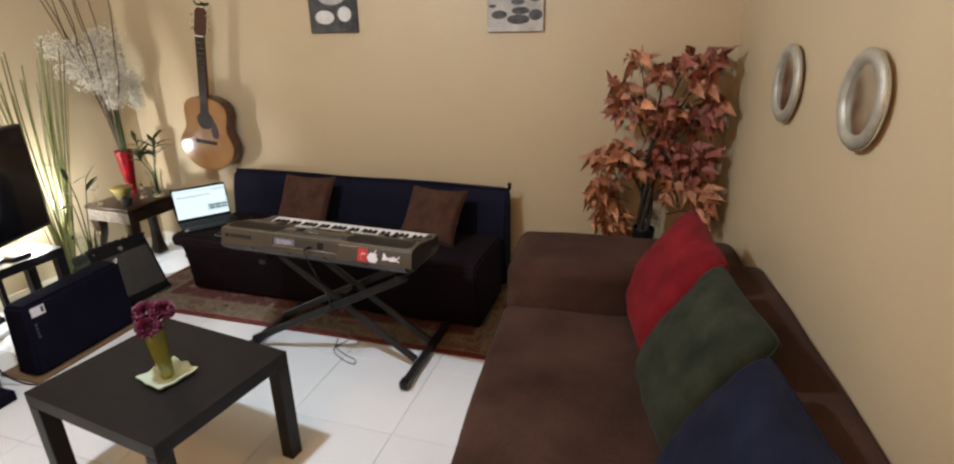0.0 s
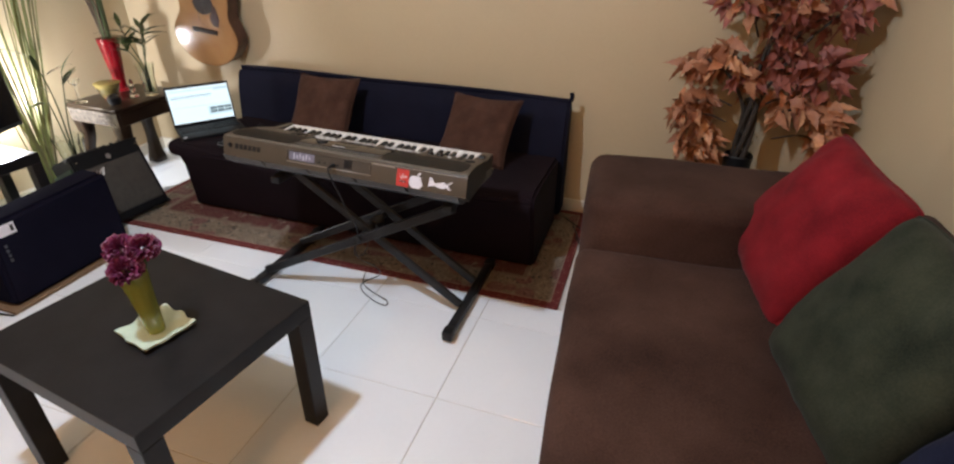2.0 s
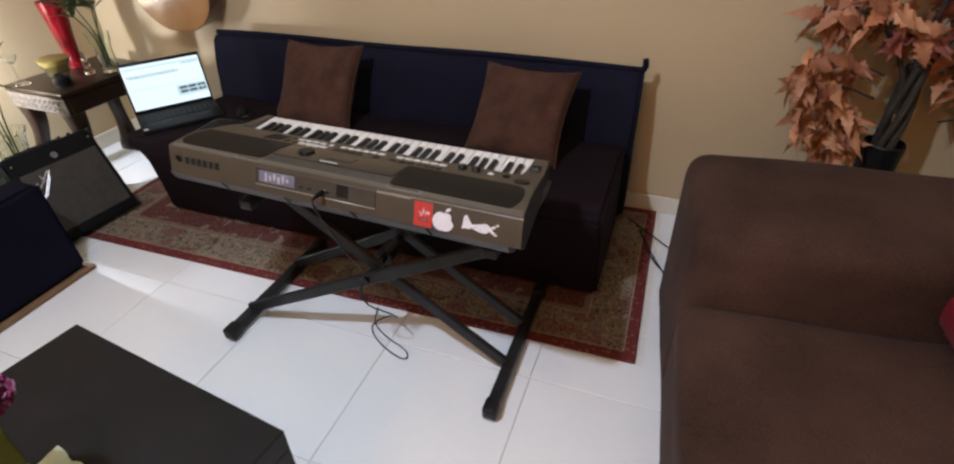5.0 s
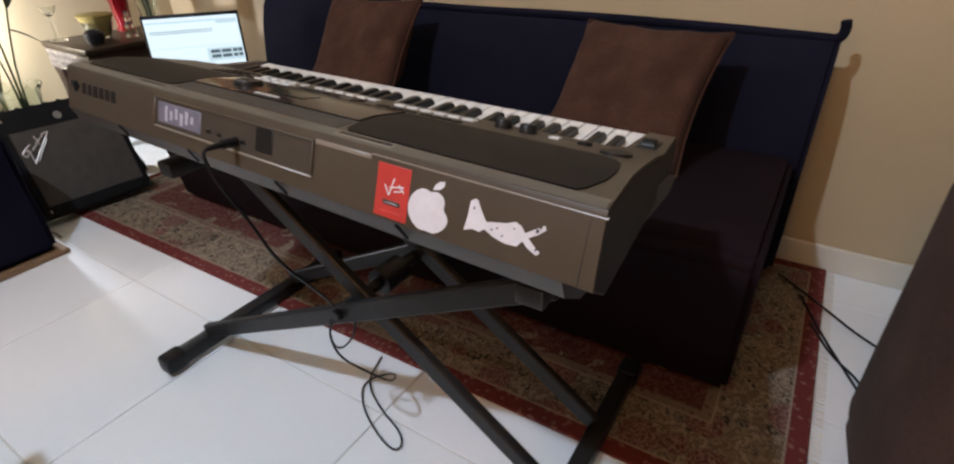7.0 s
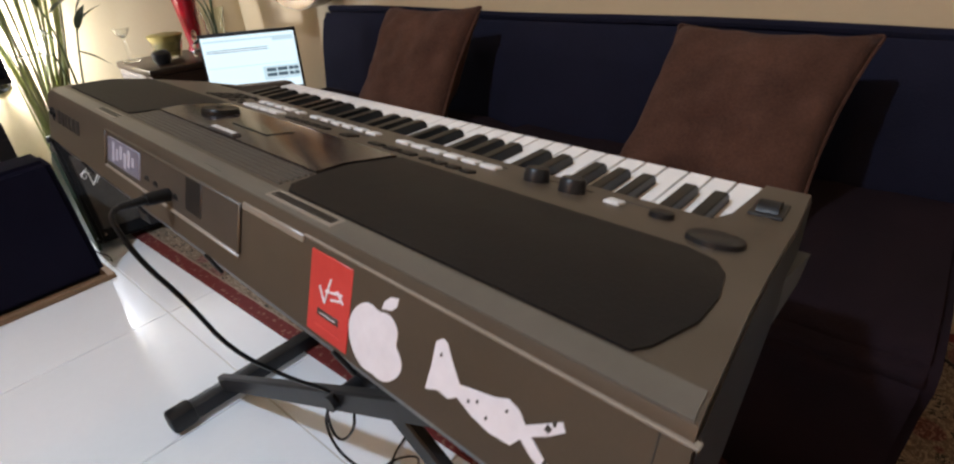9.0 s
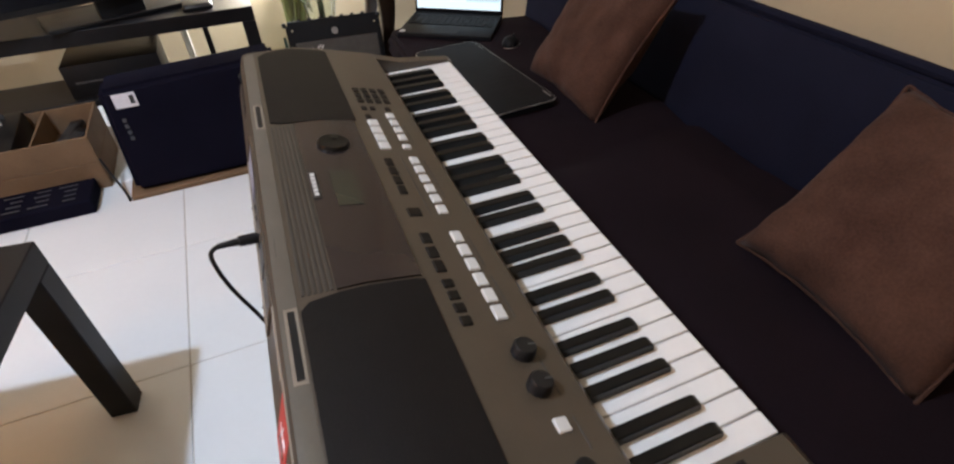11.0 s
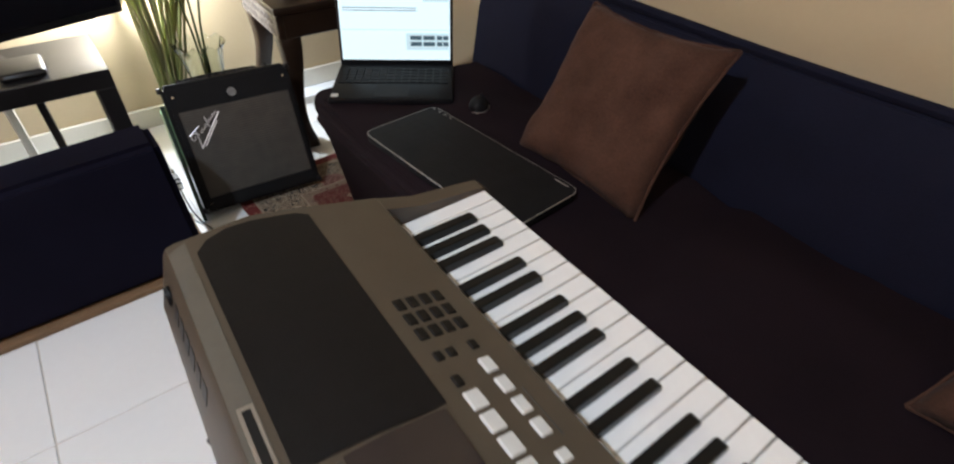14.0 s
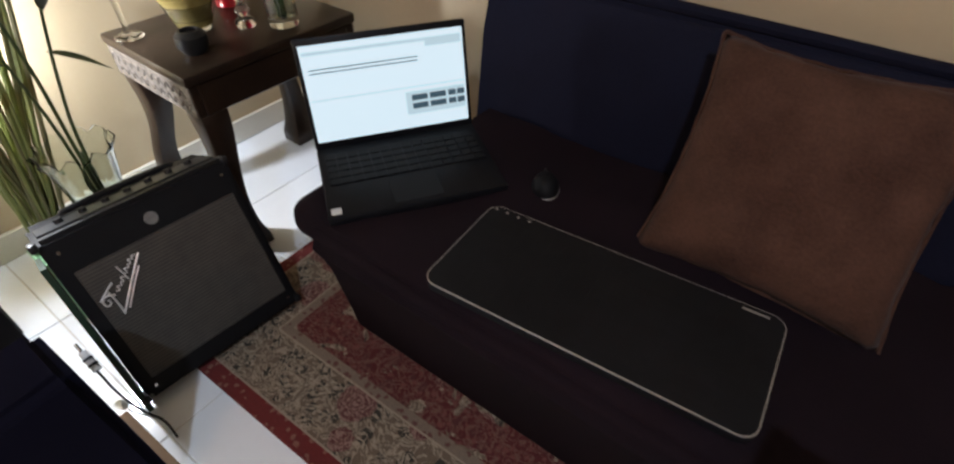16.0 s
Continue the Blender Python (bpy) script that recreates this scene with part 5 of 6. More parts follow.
def guitar():
    g = thing("acoustic_guitar", "amber topped acoustic guitar hanging on the wall", "guitar", pose(-2.655, 2.99, 0.640, 2, 8.5, 8) @ Matrix.Scale(0.965, 4))
    # half width of the body along its length
    def half(s):
        lower = 0.195 * math.sqrt(max(0, 1 - ((s - 0.175) / 0.178) ** 2)) if s < 0.175 else 0
        if s < 0.175:
            return lower
        if s < 0.30:
            u = (s - 0.175) / 0.125
            return 0.195 - (0.195 - 0.146) * (3 * u * u - 2 * u ** 3)
        if s < 0.40:
            u = (s - 0.30) / 0.10
            return 0.146 + 0.008 * (3 * u * u - 2 * u ** 3)
        return 0.154 * math.sqrt(max(0, 1 - ((s - 0.40) / 0.098) ** 2)) ** 0.8
    ss = [0.497 * 0.5 * (1 - math.cos(math.pi * k / 36)) for k in range(37)]
    outline = [(half(s), s) for s in ss] + [(-half(s), s) for s in ss[::-1]]
    pts = []
    for p in outline:
        if not pts or (Vector(p) - Vector(pts[-1])).length > 0.002:
            pts.append(p)
    if (Vector(pts[0]) - Vector(pts[-1])).length < 0.002:
        pts.pop()
    bm = bm_new()
    a = [bm.verts.new((x, -0.10, z)) for x, z in pts]
    b2 = [bm.verts.new((x, 0.0, z)) for x, z in pts]
    n = len(pts)
    for i in range(n):
        bm.faces.new((a[i], a[(i + 1) % n], b2[(i + 1) % n], b2[i]))
    bm.faces.new(b2)
    bm.faces.new(a[::-1])
    part("body", bm, M_MAHOG, g, smooth=40)
    bm = bm_new()
    a = [bm.verts.new((x * 0.985, -0.1035, 0.004 + z * 0.985)) for x, z in pts]
    b2 = [bm.verts.new((x * 0.985, -0.099, 0.004 + z * 0.985)) for x, z in pts]
    for i in range(n):
        bm.faces.new((a[i], a[(i + 1) % n], b2[(i + 1) % n], b2[i]))
    bm.faces.new(b2)
    bm.faces.new(a[::-1])
    part("soundboard", bm, M_SPRUCE, g, "glossy amber spruce top")
    bm = bm_new()
    rod(bm, (0, -0.1045, 0.345), (0, -0.10, 0.345), 0.050, sides=32)
    part("soundhole", bm, M_SLATE, g)
    bm = bm_new()
    lathe(bm, [(0.053, 0), (0.060, 0), (0.060, 0.0012), (0.053, 0.0012)], 32)
    part("rosette", bm, M_EBONY, g, at=pose(0, -0.1035, 0.345, 90))
    bm = bm_new()
    v = [bm.verts.new((x, -0.1048, z)) for x, z in ((0.045, 0.365), (0.075, 0.335), (0.095, 0.27), (0.085, 0.23), (0.05, 0.235), (0.035, 0.28), (0.05, 0.315), (0.056, 0.345))]
    bm.faces.new(v)
    bmesh.ops.solidify(bm, geom=bm.faces[:], thickness=0.0015)
    part("pickguard", bm, M_MAHOG, g)
    bm = bm_new()
    block(bm, -0.075, 0.075, -0.112, -0.103, 0.185, 0.21, 0.003)
    part("bridge", bm, M_EBONY, g)
    bm = bm_new()
    block(bm, -0.027, 0.027, -0.102, -0.078, 0.49, 0.885, 0.006)
    part("neck", bm, M_MAHOG, g)
    bm = bm_new()
    block(bm, -0.027, 0.027, -0.110, -0.1025, 0.395, 0.88, 0.001, 1)
    fb = part("fretboard", bm, M_EBONY, g)
    for k in range(1, 19):
        z = 0.88 - 0.645 * (1 - 2 ** (-k / 12))
        if z > 0.40:
            bm = bm_new()
            block(bm, -0.0265, 0.0265, -0.1112, -0.1095, z - 0.001, z + 0.001)
            part("fret", bm, M_CHROME, fb)
    bm = bm_new()
    block(bm, -0.0275, 0.0275, -0.112, -0.10, 0.879, 0.886)
    part("nut", bm, M_WKEY, g)
    bm = bm_new()
    v = [(0.028, 0.885), (0.038, 0.91), (0.036, 1.03), (0.018, 1.052), (0.0, 1.045), (-0.018, 1.052), (-0.036, 1.03), (-0.038, 0.91), (-0.028, 0.885)]
    a = [bm.verts.new((x, -0.100 + 0.15 * (z - 0.885), z)) for x, z in v]
    b2 = [bm.verts.new((x, -0.084 + 0.15 * (z - 0.885), z)) for x, z in v]
    for i in range(len(v)):
        bm.faces.new((a[i], a[(i + 1) % len(v)], b2[(i + 1) % len(v)], b2[i]))
    bm.faces.new(b2)
    bm.faces.new(a[::-1])
    head = part("headstock", bm, M_MAHOG, g)
    for sx in (-1, 1):
        for k in range(3):
            z = 0.925 + 0.04 * k
            bm = bm_new()
            rod(bm, (sx * 0.036, -0.085, z), (sx * 0.052, -0.085, z), 0.003)
            block(bm, sx * 0.056 - 0.006, sx * 0.056 + 0.006, -0.092, -0.078, z - 0.009, z + 0.009, 0.004)
            part("tuning_peg", bm, M_CHROME, head)
    bm = bm_new()
    for k in range(6):
        x = -0.022 + 0.0088 * k
        rod(bm, (x * 1.2, -0.1135, 0.198), (x, -0.1135, 0.882), 0.0006, sides=4)
    part("strings", bm, M_CHROME, g)
    bm = bm_new()
    rod(bm, (0, 0.01, 1.07), (0, -0.06, 1.07), 0.009)
    rod(bm, (-0.03, -0.06, 1.065), (-0.022, -0.095, 1.085), 0.006)
    rod(bm, (0.03, -0.06, 1.065), (0.022, -0.095, 1.085), 0.006)
    rod(bm, (-0.032, -0.06, 1.066), (0.032, -0.06, 1.066), 0.007)
    part("wall_hook", bm, M_BLACK, g)
    return g


guitar()


# ---- wall plates and pictures ----
M_PEWTER = material("aged_silver", (0.36, 0.335, 0.27), (0.50, 0.47, 0.39), 30, 0.5, metal=0.45, bump=0.03, grain=120)


def wall_plate(y, z, r):
    p = thing("wall_plate", "round silver plate with a wide rolled rim on the wall", "plate", EAST @ pose(0, (y - Y1) / math.cos(radians(SKEW)), z, 0, -90, 0), "silver plates on the wall")
    bm = bm_new()
    lathe(bm, [(0.0, 0.001), (r * 0.6, 0.001), (r * 0.93, 0.008), (r, 0.016), (r * 0.99, 0.022), (r * 0.95, 0.028), (r * 0.88, 0.032), (r * 0.80, 0.032), (r * 0.72, 0.027), (r * 0.66, 0.017), (r * 0.63, 0.007), (r * 0.55, 0.005), (0.0, 0.005)], 48)
    part("dish", bm, M_PEWTER, p)
    bm = bm_new()
    lathe(bm, [(r * 0.975, 0.022), (r * 1.005, 0.020), (r * 1.005, 0.015), (r * 0.985, 0.014)], 48)
    part("rim", bm, M_CHROME, p)
    return p


wall_plate(2.165, 1.305, 0.130)
wall_plate(1.575, 1.322, 0.122)

M_CANVASDARK = material("dark_print_canvas", (0.02, 0.02, 0.02), (0.10, 0.095, 0.09), 18, 0.8, bump=0.1, grain=60)
M_CANVASLIGHT = material("pale_print_canvas", (0.30, 0.28, 0.25), (0.55, 0.52, 0.47), 10, 0.8, bump=0.1, grain=60)
M_STONE = material("printed_dark_stone", (0.03, 0.03, 0.03), (0.13, 0.125, 0.12), 25, 0.8, bump=0.0)
M_PALE = material("printed_pale_flower", (0.55, 0.52, 0.48), (0.72, 0.69, 0.64), 20, 0.8, bump=0.0)


def picture(x0, x1, z0, base, shapes, label):
    """Shapes are (across, up, half width, half height, material), in parts of the picture's side."""
    s = x1 - x0
    p = thing("wall_picture", label, "picture", pose(x0, Y1, z0), "small square pictures on the wall")
    bm = bm_new()
    block(bm, 0, s, -0.022, -0.0005, 0, s, 0.003, 1)
    canvas = part("canvas", bm, base, p)
    for cx, cz, rx, rz, mat in shapes:
        bm = bm_new()
        lathe(bm, [(0.0, 0.0), (1.0, 0.0), (1.0, 1.0), (0.0, 1.0)], 20)
        bmesh.ops.transform(bm, verts=bm.verts[:], matrix=Matrix.LocRotScale((s * cx, -0.0215, s * cz), Euler((radians(90), 0, 0)), (s * rx, s * rz, 0.0012)))
        part("printed_shape", bm, mat, canvas)
    return p


picture(-1.825, -1.513, 1.486, M_CANVASDARK, [(0.33, 0.27, 0.2, 0.12, M_PALE), (0.75, 0.32, 0.14, 0.13, M_PALE), (0.5, 0.62, 0.28, 0.14, M_CANVASLIGHT), (0.2, 0.75, 0.12, 0.1, M_PALE)], "square black and white flower picture on canvas")
picture(-0.733, -0.427, 1.478, M_CANVASLIGHT, [(0.22, 0.28, 0.14, 0.07, M_STONE), (0.56, 0.2, 0.2, 0.08, M_STONE), (0.6, 0.34, 0.16, 0.06, M_STONE), (0.86, 0.27, 0.12, 0.09, M_STONE), (0.55, 0.48, 0.12, 0.05, M_STONE), (0.1, 0.42, 0.07, 0.03, M_STONE), (0.85, 0.52, 0.1, 0.04, M_STONE)], "square black and white pebble picture on canvas")

# ---- vase with carnations on the coffee table ----
M_DISH = material("pale_green_glass_dish", (0.44, 0.55, 0.40), (0.64, 0.73, 0.59), 14, 0.15, bump=0.0)
M_GREENGLASS = material("green_frosted_glass", (0.30, 0.34, 0.065), (0.42, 0.46, 0.12), 10, 0.12, bump=0.0)
M_GREENGLASS.node_tree.nodes["Principled BSDF"].inputs["Transmission Weight"].default_value = 0.45
M_PETAL = material("magenta_petal", (0.12, 0.010, 0.05), (0.24, 0.03, 0.11), 60, 0.7, bump=0.0)
M_PETALEDGE = material("pale_petal_edge", (0.30, 0.13, 0.20), (0.44, 0.24, 0.32), 60, 0.7, bump=0.0)
M_STALK = material("green_stalk", (0.05, 0.09, 0.02), (0.09, 0.14, 0.035), 20, 0.6, bump=0.1)
TT = 0.4444
VX, VY = -1.292, 1.152
bm = bm_new()
n = 48
rings = []
for scale, high in ((0.0, 0.004), (0.55, 0.004), (0.85, 0.009), (1.0, 0.016), (1.0, 0.011), (0.84, 0.004), (0.5, 0.0), (0.0, 0.0)):
    ring = []
    for k in range(n):
        a = 2 * math.pi * k / n
        sq = 0.068 / max(abs(math.cos(a)), abs(math.sin(a))) ** 0.8
        wob = 1 + 0.05 * math.cos(8 * a + 0.6)
        ring.append(bm.verts.new((scale * sq * wob * math.cos(a), scale * sq * wob * math.sin(a), high + 0.003 * scale ** 4 * math.cos(8 * a))))
    rings.append(ring)
for a, b2 in zip(rings, rings[1:]):
    for i in range(n):
        bm.faces.new((a[i], a[(i + 1) % n], b2[(i + 1) % n], b2[i]))
bmesh.ops.remove_doubles(bm, verts=bm.verts[:], dist=0.0004)
dish = single("wavy_dish", bm, M_DISH, "pale green square dish with wavy edges on the table", "dish", 60, pose(VX, VY, TT, 0, 0, -12))
bm = bm_new()
n, prof = 32, [(0.020, 0.0), (0.0215, 0.01), (0.027, 0.10), (0.034, 0.178), (0.0315, 0.178), (0.025, 0.10), (0.019, 0.03), (0.0, 0.03)]
lathe(bm, prof, n)
vase = thing("flower_vase", "slim green glass vase standing on the pale dish", "vase", pose(VX, VY, TT + 0.0045, 2, -3, 0))
part("glass", bm, M_GREENGLASS, vase)


def carnation(at, r, seed):
    f = thing("carnation", "magenta carnation with pale frilled petal edges in the vase", "flower", at, "flowers in the vase")
    rnd = random.Random(seed)
    bm, bm2 = bm_new(), bm_new()
    for k in range(110):
        up = 1 - 2 * (k + 0.5) / 110
        if up < -0.55:
            continue
        a = k * 2.39996
        out = Vector((math.sqrt(1 - up * up) * math.cos(a), math.sqrt(1 - up * up) * math.sin(a), up * 0.85))
        side = out.cross(Vector((0.2, 0.3, 1))).normalized()
        side.rotate(Matrix.Rotation(rnd.uniform(-1.2, 1.2), 3, out))
        w = r * rnd.uniform(0.22, 0.32)
        base = out * r * 0.35
        tip = out * r * rnd.uniform(0.88, 1.06)
        lift = out.cross(side) * r * 0.08
        row = []
        for q in range(5):
            t2 = q / 4 * 2 - 1
            row.append(tip + side * w * t2 + lift * (1 if q % 2 else -1))
        b0, b1 = bm.verts.new(base - side * w * 0.3), bm.verts.new(base + side * w * 0.3)
        tops = [bm.verts.new(p) for p in row]
        for p, q in zip(tops, tops[1:]):
            bm.faces.new((b0 if tops.index(p) < 2 else b1, p, q))
        bm.faces.new((b0, tops[2], b1))
        if rnd.random() < 0.3:
            e0 = [bm2.verts.new(p) for p in row]
            e1 = [bm2.verts.new(p + out * r * 0.05) for p in row]
            for q in range(4):
                bm2.faces.new((e0[q], e0[q + 1], e1[q + 1], e1[q]))
    tagged(part("petals", bm, M_PETAL, f), kind="stuff")
    tagged(part("petal_edges", bm2, M_PETALEDGE, f, "pale frilled edges"), kind="stuff")
    bm = bm_new()
    foot = at.inverted() @ Vector((VX, VY, TT + 0.06))
    sweep(bm, [(0, 0, -r * 0.3), foot * 0.5 + Vector((0, 0, -0.01)), foot], 0.003, 6)
    part("stalk", bm, M_STALK, f)
    return f


carnation(pose(VX - 0.031, VY + 0.004, TT + 0.232), 0.038, 1)
carnation(pose(VX + 0.018, VY + 0.020, TT + 0.236), 0.038, 2)
carnation(pose(VX + 0.002, VY - 0.026, TT + 0.198), 0.038, 3)

# ---- leaves ----
M_AUTUMN = material("rust_leaf", (0.36, 0.125, 0.066), (0.62, 0.29, 0.15), 22, 0.6, bump=0.1)
M_AUTUMN2 = material("wine_leaf", (0.21, 0.058, 0.046), (0.38, 0.125, 0.088), 14, 0.6, bump=0.1)
M_AUTUMN3 = material("pale_orange_leaf", (0.40, 0.15, 0.07), (0.62, 0.33, 0.17), 22, 0.6, bump=0.1)
M_BRANCH = material("dark_bark", (0.02, 0.016, 0.012), (0.045, 0.035, 0.026), 40, 0.8, bump=0.5)
M_BAMBOO = material("yellow_green_cane", (0.13, 0.16, 0.04), (0.26, 0.27, 0.09), 12, 0.45, bump=0.1)
M_CANEBROWN = material("brown_green_cane", (0.10, 0.10, 0.035), (0.20, 0.18, 0.075), 12, 0.5, bump=0.1)
M_LEAFG = material("dark_green_leaf", (0.025, 0.04, 0.012), (0.06, 0.085, 0.025), 12, 0.45, bump=0.1)
for m in (M_AUTUMN, M_AUTUMN2, M_AUTUMN3):
    nt = m.node_tree
    b = nt.nodes["Principled BSDF"]
    info = nt.nodes.new("ShaderNodeObjectInfo")
    hsv = nt.nodes.new("ShaderNodeHueSaturation")
    rng = nt.nodes.new("ShaderNodeMapRange")
    rng.inputs["To Min"].default_value, rng.inputs["To Max"].default_value = 0.65, 1.35
    nt.links.new(info.outputs["Random"], rng.inputs["Value"])
    nt.links.new(rng.outputs[0], hsv.inputs["Value"])
    nt.links.new(b.inputs["Base Color"].links[0].from_socket, hsv.inputs["Color"])
    nt.links.new(hsv.outputs[0], b.inputs["Base Color"])


def leaf_mesh(name, length, width, curl, mat, toothed=True):
    """A pointed leaf folded along its midrib, with a wavy toothed rim on artificial autumn leaves."""
    bm = bm_new()
    n = 11 if toothed else 8
    mid, left, right = [], [], []
    for k in range(n + 1):
        s = k / n
        if toothed:
            w = width * (math.sin(math.pi * s ** 0.62) ** 1.15 if 0 < s < 1 else 0) * (1 + 0.24 * (-1) ** k)
        else:
            w = width * (math.sin(math.pi * s ** 0.75) ** 0.9 if 0 < s < 1 else 0)
        z = -curl * length * s * s
        wave = 0.10 * w * math.sin(9 * s) if toothed else 0
        mid.append(bm.verts.new((length * s, 0, z)))
        left.append(bm.verts.new((length * (s - 0.03 + (0.05 * (k % 2) if toothed else 0)), w / 2, z + 0.16 * w + wave)))
        right.append(bm.verts.new((length * (s - 0.03 + (0.05 * (k % 2) if toothed else 0)), -w / 2, z + 0.16 * w - wave)))
    for k in range(n):
        for side in (left, right):
            try:
                bm.faces.new((mid[k], mid[k + 1], side[k + 1], side[k]))
            except ValueError:
                pass
    bmesh.ops.remove_doubles(bm, verts=bm.verts[:], dist=0.0003)
    return mesh_of(name, bm, mat, 60)


def leaf_pose(at, way, roll):
    x = Vector(way).normalized()
    z = Vector((0, 0, 1)) - x.z * x
    z = z.normalized() if z.length > 0.05 else Vector((0, 1, 0))
    y = z.cross(x)
    m = Matrix((x, y, z)).transposed().to_4x4()
    m.translation = Vector(at)
    return m @ Matrix.Rotation(roll, 4, "X")


# ---- autumn tree behind the brown sofa ----
tree = thing("artificial_autumn_tree", "artificial tree with rust and wine coloured leaves in a black pot", "plant", pose(0.17, 2.84, 0))
bm = bm_new()
lathe(bm, [(0.0, 0.001), (0.075, 0.001), (0.078, 0.02), (0.056, 0.10), (0.052, 0.30), (0.058, 0.50), (0.054, 0.505), (0.048, 0.48), (0.0, 0.48)], 28)
part("pot", bm, M_BLACK, tree, "tall slim black pot")
bm = bm_new()
for k in range(5):
    a = 1.26 * k
    sweep(bm, [(0.026 * math.cos(a), 0.026 * math.sin(a), 0.47), (0.03 * math.cos(a + 1), 0.03 * math.sin(a + 1), 0.60), (0.022 * math.cos(a + 2), 0.022 * math.sin(a + 2), 0.74)], 0.012, 8, 0.8)
for pts in ([(0, 0, 0.6), (-0.01, 0, 0.8), (0.0, -0.02, 1.0), (0.02, 0, 1.20)], [(0.015, 0.01, 0.6), (0.02, 0.01, 0.75), (0.10, -0.03, 0.95), (0.20, -0.05, 1.08)], [(-0.01, -0.01, 0.6), (-0.03, -0.02, 0.72), (-0.12, -0.04, 0.85), (-0.22, -0.06, 0.90)]):
    sweep(bm, pts, 0.010, 8, 0.4)
part("trunk", bm, M_BRANCH, tree)
leaf_kinds = [leaf_mesh("leaf", 0.118, 0.050, 0.24, M_AUTUMN), leaf_mesh("leaf", 0.112, 0.047, 0.16, M_AUTUMN2), leaf_mesh("leaf", 0.120, 0.046, 0.32, M_AUTUMN3), leaf_mesh("leaf", 0.108, 0.045, 0.38, M_AUTUMN)]
rnd = random.Random(11)
# clumps: middle, half width, half height, leaves, kinds
clumps = [((-0.10, 1.35), 0.08, 0.05, 18, (0, 3)), ((-0.17, 1.21), 0.09, 0.08, 34, (0, 1)), ((-0.12, 1.11), 0.11, 0.09, 44, (1, 0)), ((0.16, 1.33), 0.09, 0.06, 29, (1, 0)), ((0.28, 1.36), 0.07, 0.04, 18, (1, 1)), ((0.25, 1.26), 0.08, 0.07, 34, (0, 1)),
          ((0.30, 1.15), 0.07, 0.07, 34, (1, 0)), ((0.23, 1.07), 0.12, 0.09, 52, (1, 1)), ((0.05, 1.10), 0.09, 0.09, 44, (1, 0)), ((0.03, 1.28), 0.09, 0.06, 30, (1, 0)), ((0.02, 0.99), 0.08, 0.05, 22, (1, 0)), ((0.09, 0.90), 0.11, 0.09, 52, (1, 1)), ((0.26, 0.86), 0.10, 0.11, 57, (1, 1)), ((-0.22, 0.85), 0.11, 0.06, 39, (0, 3)),
          ((-0.16, 0.90), 0.10, 0.07, 34, (0, 2)), ((-0.05, 0.82), 0.09, 0.07, 36, (1, 0)), ((-0.22, 0.71), 0.10, 0.07, 47, (0, 3)), ((-0.23, 0.64), 0.09, 0.06, 42, (0, 2)), ((-0.18, 0.54), 0.11, 0.08, 55, (2, 0)), ((-0.13, 0.48), 0.08, 0.06, 31, (2, 3)),
          ((0.15, 0.73), 0.11, 0.06, 44, (0, 2)), ((0.31, 0.70), 0.07, 0.08, 42, (0, 2)), ((0.33, 0.59), 0.05, 0.08, 26, (2, 3))]
spots = []
for (cx, cz), rx, rz, count, kinds in clumps:
    cx = cx * 0.86 if cx > 0 else cx
    hub = Vector((cx * 0.35, -0.02, min(cz, 0.62 + 0.55 * (cz - 0.45))))
    mid = Vector((cx, 0.0, cz))
    bm = bm_new()
    sweep(bm, [hub, hub.lerp(mid, 0.6) + Vector((0, 0, 0.03)), mid], 0.0045, 5, 0.5)
    part("twig", bm, M_BRANCH, tree)
    for k in range(count):
        a, r = rnd.uniform(0, 6.28), math.sqrt(rnd.random())
        off = Vector((rx * r * math.cos(a) * 0.8, rnd.uniform(-0.09, 0.08), rz * r * math.sin(a) * 0.8))
        way = Vector((off.x * 6, -0.35 + rnd.uniform(-0.5, 0.3), off.z * 5 - 0.25)) + Vector((rnd.uniform(-0.5, 0.5), 0, rnd.uniform(-0.5, 0.5)))
        m = leaf_pose(mid + off - way.normalized() * 0.03, way, rnd.uniform(0.35, 1.5) * rnd.choice((-1, 1)))
        tip = m @ Vector((0.12, 0, 0))
        m.translation.x -= max(0, tip.x + 0.17 - X1 + 0.015)
        m.translation.y -= max(0, tip.y + 2.84 - Y1 + 0.02)
        spots.append((m @ Matrix.Scale(rnd.uniform(0.58, 1.02), 4), kinds[rnd.random() < 0.4]))
rnd.shuffle(spots)
for m, kind in spots[:290]:
    ob = new("leaf", leaf_kinds[kind])
    ob.parent = tree
    ob.matrix_basis = m
for kind, mat in ((0, M_AUTUMN), (1, M_AUTUMN2), (2, M_AUTUMN3), (3, M_AUTUMN)):
    bm = bm_new()
    for m, k in spots[290:]:
        if k == kind:
            n = len(bm.verts)
            bm.from_mesh(leaf_kinds[kind])
            bm.verts.ensure_lookup_table()
            for v in bm.verts[n:]:
                v.co = m @ v.co
    tagged(part("foliage", bm, mat, tree, smooth=60), kind="stuff")

